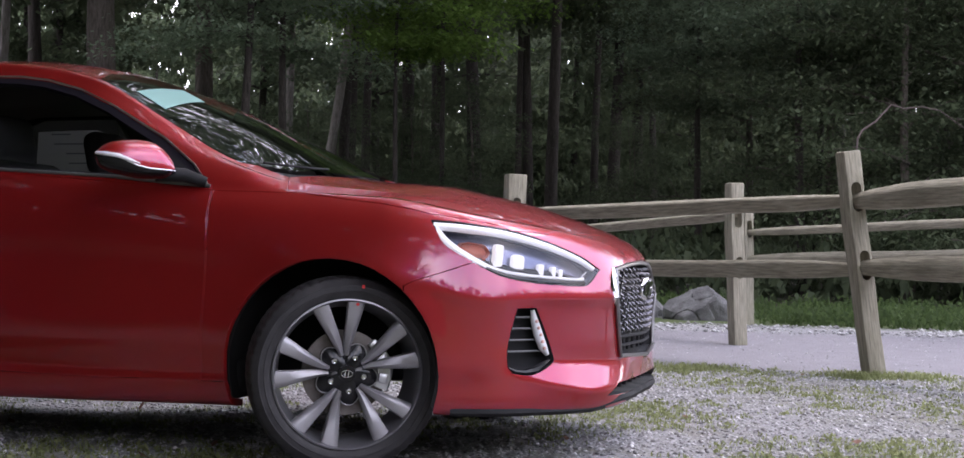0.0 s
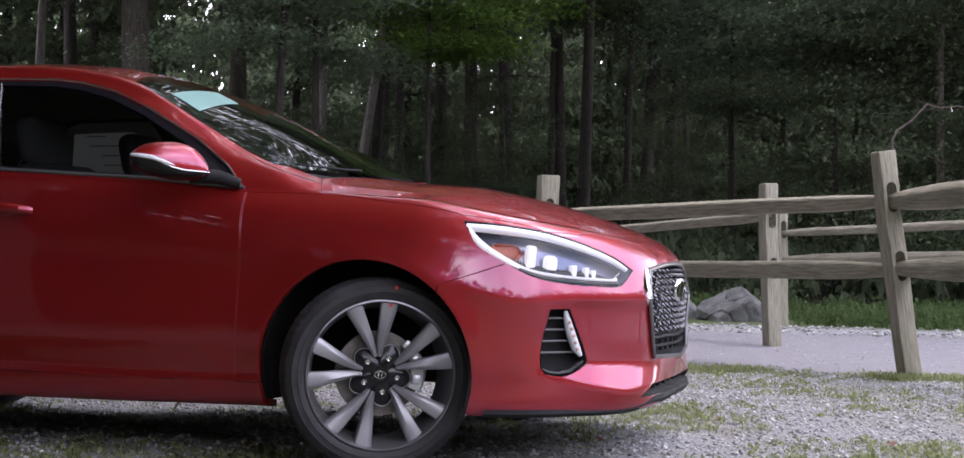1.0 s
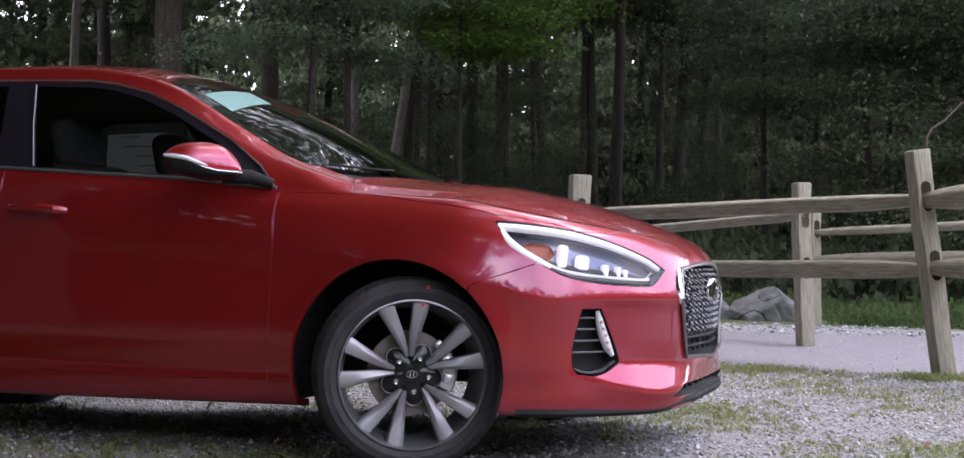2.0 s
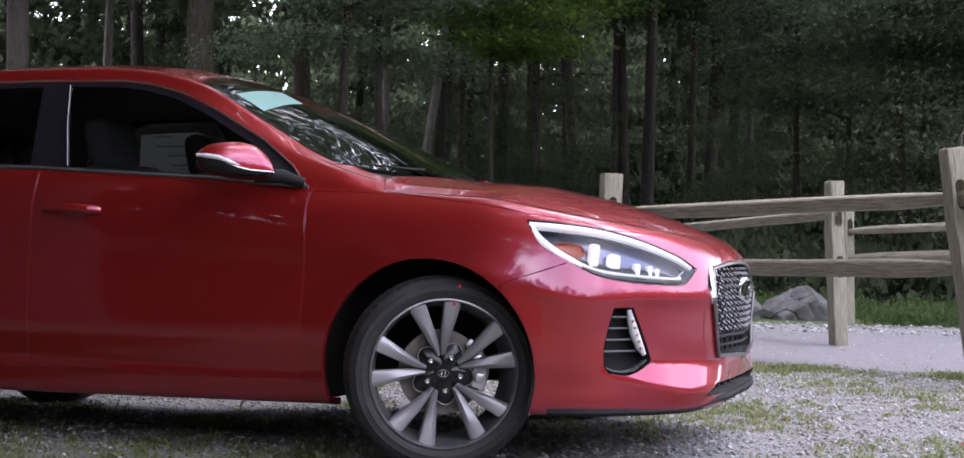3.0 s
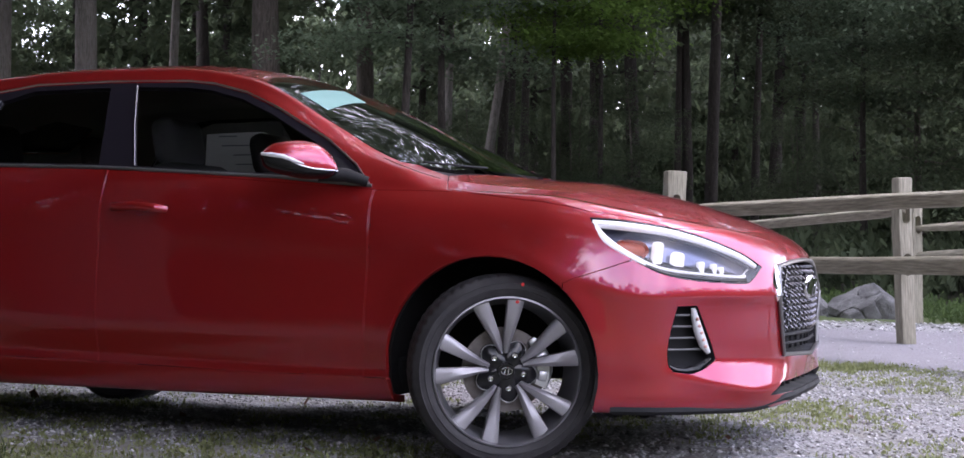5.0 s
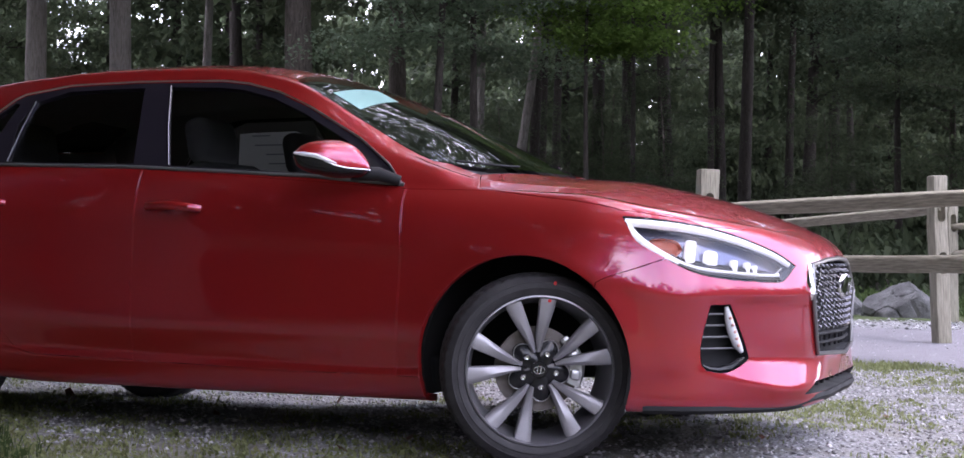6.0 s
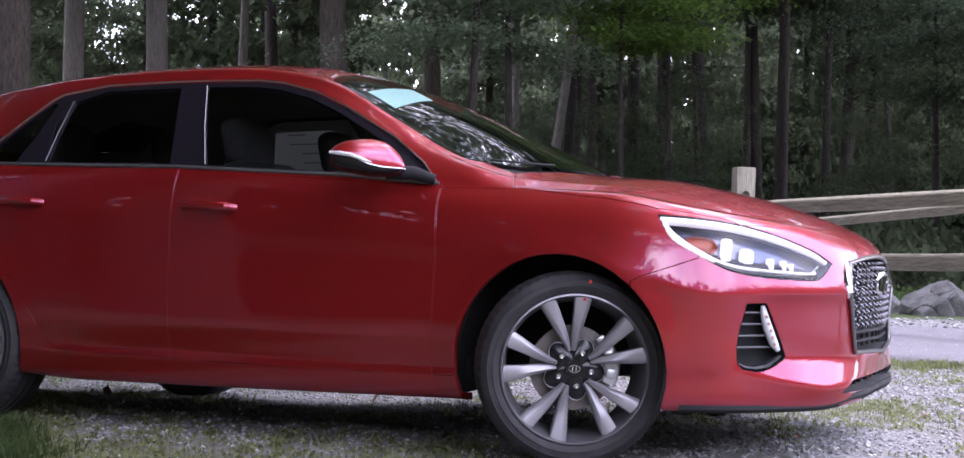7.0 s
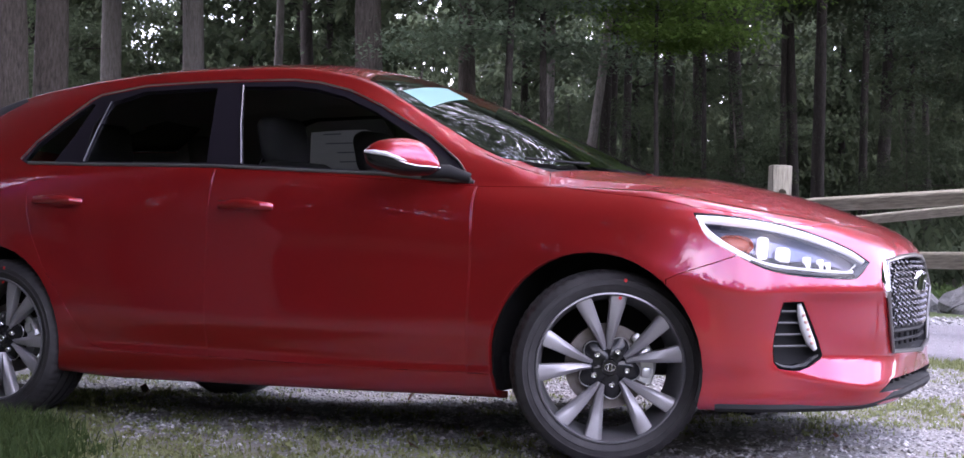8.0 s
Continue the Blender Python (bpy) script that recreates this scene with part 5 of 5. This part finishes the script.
for z in (0.428, 0.398):
    pts = [on_front(float(y), z)[0] - on_front(float(y), z)[1] * 0.015 for y in np.linspace(-0.355, 0.355, 12)]
    part("grille_bar", tube(pts, 0.008 if z > 0.41 else 0.006, 6), BLACK, grille)
for k in range(9):
    y = -0.28 + 0.07 * k
    p0, n0 = on_front(y, 0.425)
    p1, n1 = on_front(y, 0.38)
    part("grille_bar", tube([p0 - n0 * 0.02, p1 - n1 * 0.02], 0.005, 6), BLACK, grille)
p, nr = on_front(0.0, 0.59)
badge = bmesh.new()
tube([(0.068 * math.cos(t), 0.008 * math.cos(t) ** 2 - 0.006, 0.037 * math.sin(t)) for t in np.linspace(0, 2 * math.pi, 33)], 0.0075, 8, badge)
tube([(-0.034, -0.012, -0.028), (-0.020, -0.014, 0.028)], 0.0125, 8, badge)
tube([(0.020, -0.014, -0.028), (0.034, -0.012, 0.028)], 0.0125, 8, badge)
tube([(-0.026, -0.014, -0.004), (0.026, -0.014, 0.004)], 0.009, 8, badge)
part("badge", badge, CHROME, car, "chrome oval badge", m=Matrix.Translation(p - nr * 0.004) @ pose(0, 0, 0, 8, 0, 90))
for k in range(9):
    y = -0.4 + 0.1 * k
    p0, n0 = on_front(y, 0.305)
    p1, n1 = on_front(y, 0.255)
    part("intake_bar", tube([p0 - n0 * 0.03, p1 - n1 * 0.03], 0.008, 6), BLACK, car)
lip = bmesh.new()
rows = []
for k in range(61):
    a = -74 + 148 * k / 60
    ca, sa = math.cos(radians(a)), math.sin(radians(a))
    r = BULGE(abs(a)) + FAN[1][0](abs(a))
    back = ease((abs(a) - 26) / 16)
    up = 0.236 - 0.026 * back
    out = 0.016 - 0.006 * back
    foot = 0.202 - 0.018 * back
    rows.append([lip.verts.new((NOSE + (r + d) * ca, (r + d) * sa, z)) for d, z in ((-0.05, up - 0.004), (out, up), (out + 0.004, up - 0.014), (out - 0.012, foot), (-0.10, foot - 0.004))])
for p, q in zip(rows, rows[1:]):
    for i in range(4):
        lip.faces.new((p[i], p[i + 1], q[i + 1], q[i]))
part("front_lip", lip, BLACK, car, "black plastic chin lip")

for side in (-1, 1):
    # bright line over the windows, dull one under them
    pts = [on_side(x, z + 0.004, side)[0] for x, z in DLO]
    pts = [p + Vector((0, side * 0.001, 0)) for p in pts] + [on_side(-0.52, 0.915, side)[0]]
    part("window_trim", tube(pts, 0.0042, 6), SATIN, car, "thin satin chrome window trim")
    pts = [on_side(x, z + 0.006, side)[0] for x, z in BELT_LINE]
    part("belt_moulding", tube(pts, 0.0065, 8), BELT_TRIM, car, "dull grey strip along the foot of the windows")
    for x0, z0, x1, z1 in ((-1.470, 0.995, -1.600, 1.312), (-2.228, 1.018, -2.222, 1.268)):
        p, q = on_side(x0, z0, side)[0], on_side((x0 + x1) / 2, (z0 + z1) / 2, side)[0]
        part("glass_run", tube([p, q, on_side(x1, z1, side)[0]], 0.003, 6), DARK_CHROME, car)
    # door handles
    for x, z in ((-1.42, 0.838), (-2.305, 0.860)):
        p, nr = on_side(x, z, side)
        h = bmesh.new()
        tube([(-0.115, 0, 0.0), (-0.09, side * 0.03, 0.004), (0.0, side * 0.036, 0.005), (0.09, side * 0.03, 0.0), (0.12, 0, -0.004)], [0.010, 0.014, 0.015, 0.014, 0.010], 10, h)
        for v in h.verts:
            v.co.z *= 1.15
        part("door_handle", h, PAINT, car, "body-coloured pull handle", m=Matrix.Translation(p))
        cup = bmesh.new()
        bmesh.ops.create_uvsphere(cup, u_segments=20, v_segments=10, radius=1.0)
        for v in cup.verts:
            v.co = Vector((v.co.x * 0.06, v.co.y * 0.004, v.co.z * 0.03))
        part("handle_cup", cup, PAINT, car, m=Matrix.Translation(p))


# door mirrors
M_TOP = spline([(0, 1.014), (0.06, 1.034), (0.25, 1.056), (0.5, 1.063), (0.72, 1.054), (0.88, 1.026), (0.96, 0.998), (1, 0.975)])
M_SPLIT = spline([(0, 1.008), (0.3, 0.996), (0.45, 0.980), (0.7, 0.968), (1, 0.966)])
M_LOW = spline([(0, 1.000), (0.05, 0.972), (0.3, 0.946), (0.6, 0.934), (0.85, 0.936), (1, 0.955)])
M_DEEP = spline([(0, 0.03), (0.1, 0.055), (0.4, 0.075), (0.8, 0.062), (0.95, 0.045), (1, 0.02)])


def door_mirror(side):
    ob = new("door_mirror")
    ob.parent = car
    tip, end = Vector((-0.82, side * 1.055, 0)), Vector((-0.615, side * 0.895, 0))
    along = end - tip
    out = Vector((along.y, -along.x, 0)).normalized()
    if out.y * side < 0:
        out = -out

    def loft(lo, hi, grow):
        bm, rings = bmesh.new(), []
        for i in range(25):
            u = i / 24
            c, zt, zl, d = tip + along * u, hi(u), lo(u), M_DEEP(u)
            mid, half = M_SPLIT(u), None
            ring = []
            for k in range(17):
                t = math.pi * k / 16
                w = abs(math.sin(t)) ** 0.7 * d + grow
                top = 0.5 - 0.5 * math.cos(t)
                z = zl + (zt - zl) * top
                f = (z - mid) / max(1e-4, (M_TOP(u) - mid) if z > mid else (mid - M_LOW(u)))
                w = d * math.sqrt(max(0, 1 - min(1, abs(f)) ** 2.4)) + grow
                ring.append(bm.verts.new(c + out * w + Vector((0, 0, z))))
            for k in range(17):
                z = zt + (zl - zt) * k / 16
                f = (z - mid) / max(1e-4, (M_TOP(u) - mid) if z > mid else (mid - M_LOW(u)))
                w = d * math.sqrt(max(0, 1 - min(1, abs(f)) ** 2.4)) + grow
                ring.append(bm.verts.new(c - out * w * 0.8 + Vector((0, 0, z))))
            rings.append(ring)
        for p, q in zip(rings, rings[1:]):
            for k in range(len(p)):
                j = (k + 1) % len(p)
                bm.faces.new((p[k], p[j], q[j], q[k]))
        bm.faces.new(rings[0])
        bm.faces.new(rings[-1][::-1])
        bmesh.ops.remove_doubles(bm, verts=bm.verts, dist=1e-4)
        bmesh.ops.recalc_face_normals(bm, faces=bm.faces)
        return bm

    part("mirror_cap", loft(M_SPLIT, M_TOP, 0.002), PAINT, ob)
    part("mirror_housing", loft(M_LOW, M_SPLIT, 0.0), GLOSS_BLACK, ob, "black lower shell")
    strip = [tip + along * u + out * (M_DEEP(u) + 0.002) + Vector((0, 0, M_SPLIT(u) + 0.005)) for u in (0.0, 0.1, 0.25, 0.4, 0.52)]
    part("turn_signal", tube(strip, [0.005, 0.0075, 0.0075, 0.006, 0.002], 8), DRL, ob, "white strip of the turn signal")
    line = [tip + along * u + out * (M_DEEP(u) + 0.001) + Vector((0, 0, M_SPLIT(u) - 0.003)) for u in (0.36, 0.5, 0.65, 0.8, 0.92, 0.99)]
    part("mirror_trim", tube(line, 0.0025, 6), SATIN, ob)
    arm = tube([end + Vector((-0.06, side * 0.02, 0.953)), end + Vector((0.02, -side * 0.03, 0.952)), end + Vector((0.085, -side * 0.065, 0.930))], [0.026, 0.024, 0.018], 12)
    part("mirror_arm", arm, BLACK, ob)


door_mirror(-1)
door_mirror(1)
# black corner piece that carries the mirror
for side in (-1, 1):
    bm = bmesh.new()
    tri = [bm.verts.new(on_side(x, z, side)[0] + Vector((0, side * 0.001, 0))) for x, z in ((-0.545, 0.925), (-0.70, 0.938), (-0.775, 1.068), (-0.65, 1.005))]
    bm.faces.new(tri)
    part("mirror_sail", bm, BLACK, car)


# dark trim inside the windscreen pillars
for side in (-1, 1):
    pts = []
    for x, y in SCREEN[:7]:
        p, nr = on_top(x - 0.01, abs(y) * side * 0.965)
        pts.append(p - nr * 0.027)
    part("pillar_lining", tube(pts, 0.026, 8), CLOTH, car, "dark inner pillar trim")


# cabin
def seat(x, y):
    s = new("car_seat")
    s.parent = car
    s.matrix_local = pose(x, y, -0.10)
    part("seat_cushion", box(0.50, 0.50, 0.16, pose(0.08, 0, 0.52, 0, -6, 0), 0.06, seg=3), CLOTH, s)
    part("seat_back", box(0.14, 0.48, 0.62, pose(-0.26, 0, 0.83, 0, -18, 0), 0.06, seg=3), CLOTH, s)
    part("headrest", box(0.10, 0.27, 0.19, pose(-0.40, 0, 1.215, 0, -12, 0), 0.045, seg=3), CLOTH, s)
    for dy in (-0.06, 0.06):
        part("headrest_post", tube([(-0.36, dy, 1.05), (-0.39, dy, 1.16)], 0.006, 6), SATIN, s)
    return s


for x, y in ((-1.20, -0.37), (-1.20, 0.37), (-2.11, -0.37), (-2.11, 0.37)):
    seat(x, y)
part("dashboard", box(0.46, 1.34, 0.20, pose(-0.62, 0, 0.86), 0.08, seg=3), BLACK, car, "black plastic dashboard")
wheel_bm = bmesh.new()
tube([(0, 0.18 * math.cos(t), 0.18 * math.sin(t)) for t in np.linspace(0, 2 * math.pi, 33)], 0.014, 8, wheel_bm)
tube([(0, -0.17, 0), (0, 0.17, 0)], 0.016, 8, wheel_bm)
tube([(0, 0, 0), (0, 0, -0.17)], 0.016, 8, wheel_bm)
part("steering_wheel", wheel_bm, BLACK, car, m=pose(-0.90, 0.37, 0.93, 0, -25, 0))

# wiper, papers behind the glass
wp = [on_top(x, y)[0] + Vector((0, 0, 0.012)) for x, y in ((-0.405, -0.645), (-0.34, -0.56), (-0.285, -0.47), (-0.262, -0.40))]
part("wiper", tube(wp, 0.0045, 6), BLACK, car)
film = bmesh.new()
rows = []
for a in range(9):
    row = []
    for b in range(9):
        u, w = a / 8, b / 8
        x = (-0.955 + 0.128 * u) * (1 - w) + (-1.008 + 0.141 * u) * w
        y = (-0.548 - 0.020 * u) * (1 - w) + (-0.085 - 0.088 * u) * w
        p, nr = on_top(x, y)
        row.append(film.verts.new(p + nr * 0.002))
    rows.append(row)
for p, q in zip(rows, rows[1:]):
    for k in range(8):
        film.faces.new((p[k], p[k + 1], q[k + 1], q[k]))
part("toll_sticker", film, MINT, car, "pale mint film on the windscreen")
sheet = bmesh.new()
sheet.faces.new([sheet.verts.new((x, 0.69, z)) for x, z in ((-2.16, 1.04), (-1.80, 1.04), (-1.80, 1.21), (-1.85, 1.262), (-2.15, 1.265))])
part("window_sheet", sheet, PAPER, car, "white printed sheet on the far window")
for k in range(4):
    z = 1.235 - 0.045 * k
    part("print_line", box(0.10 + 0.05 * (k % 2), 0.002, 0.006, pose(-2.03 + 0.04 * k, 0.687, z)), PRINT, car)


# a dead branch behind the fence, and a bare twig over it
def bare_branch(points, r0, label):
    bm = tube(points, [r0 * (1 - 0.75 * i / (len(points) - 1)) for i in range(len(points))], 6)
    return tagged(part("bare_branch", bm, TWIG), label, "branch")


branch = bare_branch([(1.63, 4.66, 0.0), (1.60, 4.67, 0.5), (1.54, 4.69, 1.05), (1.51, 4.71, 1.38), (1.52, 4.76, 1.54), (1.55, 4.81, 1.60), (1.64, 4.89, 1.67), (1.74, 4.97, 1.79), (1.82, 5.04, 1.77), (1.95, 5.13, 1.79), (2.07, 5.22, 1.77), (2.23, 5.31, 1.66), (2.5, 5.4, 1.5)], 0.010, "thin bare branch standing up behind the fence post")

# ---- loose gravel and grass, near the camera ----
def grass_share(x, y):
    """How grassy a spot of the lot is."""
    k = 0.5 + 0.5 * noise.noise(Vector((x * 0.9, y * 0.9, 4.0)))
    k += 0.25 * noise.noise(Vector((x * 3.1, y * 3.1, 9.0)))
    tuft = math.exp(-(((x + 2.1) / 0.4) ** 2 + ((y + 1.5) / 0.35) ** 2)) * 1.2 + math.exp(-(((x - 1.75) / 0.4) ** 2 + ((y - 3.75) / 0.25) ** 2)) * 0.7
    near = max(0.0, -0.12 * x - 0.38 * (y + 0.8))
    return k - 0.09 + tuft + min(0.5, near)


def strew_stones(count, x0, x1, y0, y1, lo, hi, seed):
    r = np.random.RandomState(seed)
    shape = np.array([(1, 0, 0), (-1, 0, 0), (0, 1, 0), (0, -1, 0), (0, 0, 1), (0, 0, -0.6)], float)
    faces = [(0, 2, 4), (2, 1, 4), (1, 3, 4), (3, 0, 4), (2, 0, 5), (1, 2, 5), (3, 1, 5), (0, 3, 5)]
    verts, polys = [], []
    for i in range(count):
        x, y = r.uniform(x0, x1), r.uniform(y0, y1)
        if grass_share(x, y) > 0.62 and r.rand() < 0.8:
            continue
        s = lo + (hi - lo) * r.rand() ** 3
        a, ca = r.uniform(0, 6.28), None
        p = shape * (1 + r.uniform(-0.35, 0.35, (6, 3))) * s * np.array([1, r.uniform(0.6, 1), r.uniform(0.45, 0.8)])
        p = np.c_[p[:, 0] * math.cos(a) - p[:, 1] * math.sin(a), p[:, 0] * math.sin(a) + p[:, 1] * math.cos(a), p[:, 2] + s * 0.15 + ground_height(x, y)] + np.array([x, y, 0])
        k = len(verts)
        verts += p.tolist()
        polys += [(f[0] + k, f[1] + k, f[2] + k) for f in faces]
    me = bpy.data.meshes.new("gravel")
    me.from_pydata(verts, [], polys)
    me.materials.append(STONE)
    me.polygons.foreach_set("use_smooth", [True] * len(polys))
    return tagged(new("gravel", me), "loose grey crushed gravel on the lot", "gravel", kind="stuff")


def strew_grass(name, label, count, x0, x1, y0, y1, high, seed, least, mat):
    r = random.Random(seed)
    verts, polys = [], []
    tries = 0
    while len(polys) < count * 2 and tries < count * 14:
        tries += 1
        x, y = r.uniform(x0, x1), r.uniform(y0, y1)
        g = grass_share(x, y)
        if g < least - 0.15 + 0.62 * r.random():
            continue
        for _ in range(4):
            bx, by, a = x + r.gauss(0, 0.012), y + r.gauss(0, 0.012), r.uniform(0, 6.28)
            h = high * r.uniform(0.35, 1.1) * min(1.5, 0.5 + g * 0.6)
            w, lean = r.uniform(0.0018, 0.0036), r.uniform(0.1, 0.9) * h
            z = ground_height(bx, by)
            dx, dy = math.cos(a), math.sin(a)
            k = len(verts)
            verts += [(bx - dy * w, by + dx * w, z), (bx + dy * w, by - dx * w, z),
                      (bx + dx * lean * 0.4 + dy * w * 0.8, by + dy * lean * 0.4 - dx * w * 0.8, z + h * 0.6), (bx + dx * lean * 0.4 - dy * w * 0.8, by + dy * lean * 0.4 + dx * w * 0.8, z + h * 0.6),
                      (bx + dx * lean, by + dy * lean, z + h * r.uniform(0.75, 1.0))]
            polys += [(k, k + 1, k + 2, k + 3), (k + 3, k + 2, k + 4)]
    me = bpy.data.meshes.new(name)
    me.from_pydata(verts, [], polys)
    me.materials.append(mat)
    return tagged(new(name, me), label, "grass", kind="stuff")


strew_stones(60000, -4.2, 3.6, -2.2, 4.1, 0.005, 0.015, 1)
strew_stones(3000, -4.0, 6.0, 8.5, 10.1, 0.008, 0.035, 11)
strew_stones(4000, -3.0, 5.5, 4.0, 8.6, 0.004, 0.012, 12)
strew_grass("grass", "thin grass growing through the gravel", 44000, -4.2, 3.6, -2.2, 4.15, 0.028, 2, 0.46, GRASS)
strew_grass("grass_tufts", "longer grass along the foot of the fence", 2200, -1.5, 4.2, 3.0, 4.15, 0.06, 3, 0.74, GRASS)


def strew_weeds(name, label, count, x0, x1, y0, y1, leaf, seed, least, mat):
    """Small leafy weeds close to the ground."""
    r = random.Random(seed)
    spots = []
    for _ in range(count * 12):
        x, y = r.uniform(x0, x1), r.uniform(y0, y1)
        if grass_share(x, y) > least - 0.1 + 0.4 * r.random() and len(spots) < count:
            spots.append((x, y, ground_height(x, y) + r.uniform(0.004, 0.02), 0.035))
    me = leaf_cloud(spots, 14, 0.6, leaf, seed)
    me.materials.append(mat)
    return tagged(new(name, me), label, "weeds", kind="stuff")


strew_weeds("weeds", "small green weeds between the stones", 2400, -4.2, 3.6, -2.2, 4.15, 0.017, 5, 0.5, GRASS)
strew_grass("long_grass", "lush green grass tuft on the lot", 5000, -2.9, -1.5, -2.1, -1.1, 0.085, 14, 1.0, LEAF_VERGE)
strew_weeds("clover", "lush green clover patch on the lot", 300, -2.8, -1.4, -2.0, -1.0, 0.026, 6, 1.0, LEAF_VERGE)
r = random.Random(8)
me = leaf_cloud([(r.uniform(-3, 3), r.uniform(-1.5, 4), 0.012, 0.01) for _ in range(60)], 1, 1.0, 0.05, 7)
me.materials.append(DEAD_LEAF)
tagged(new("fallen_leaves", me), "a few brown fallen leaves on the gravel", "leaves", kind="stuff")
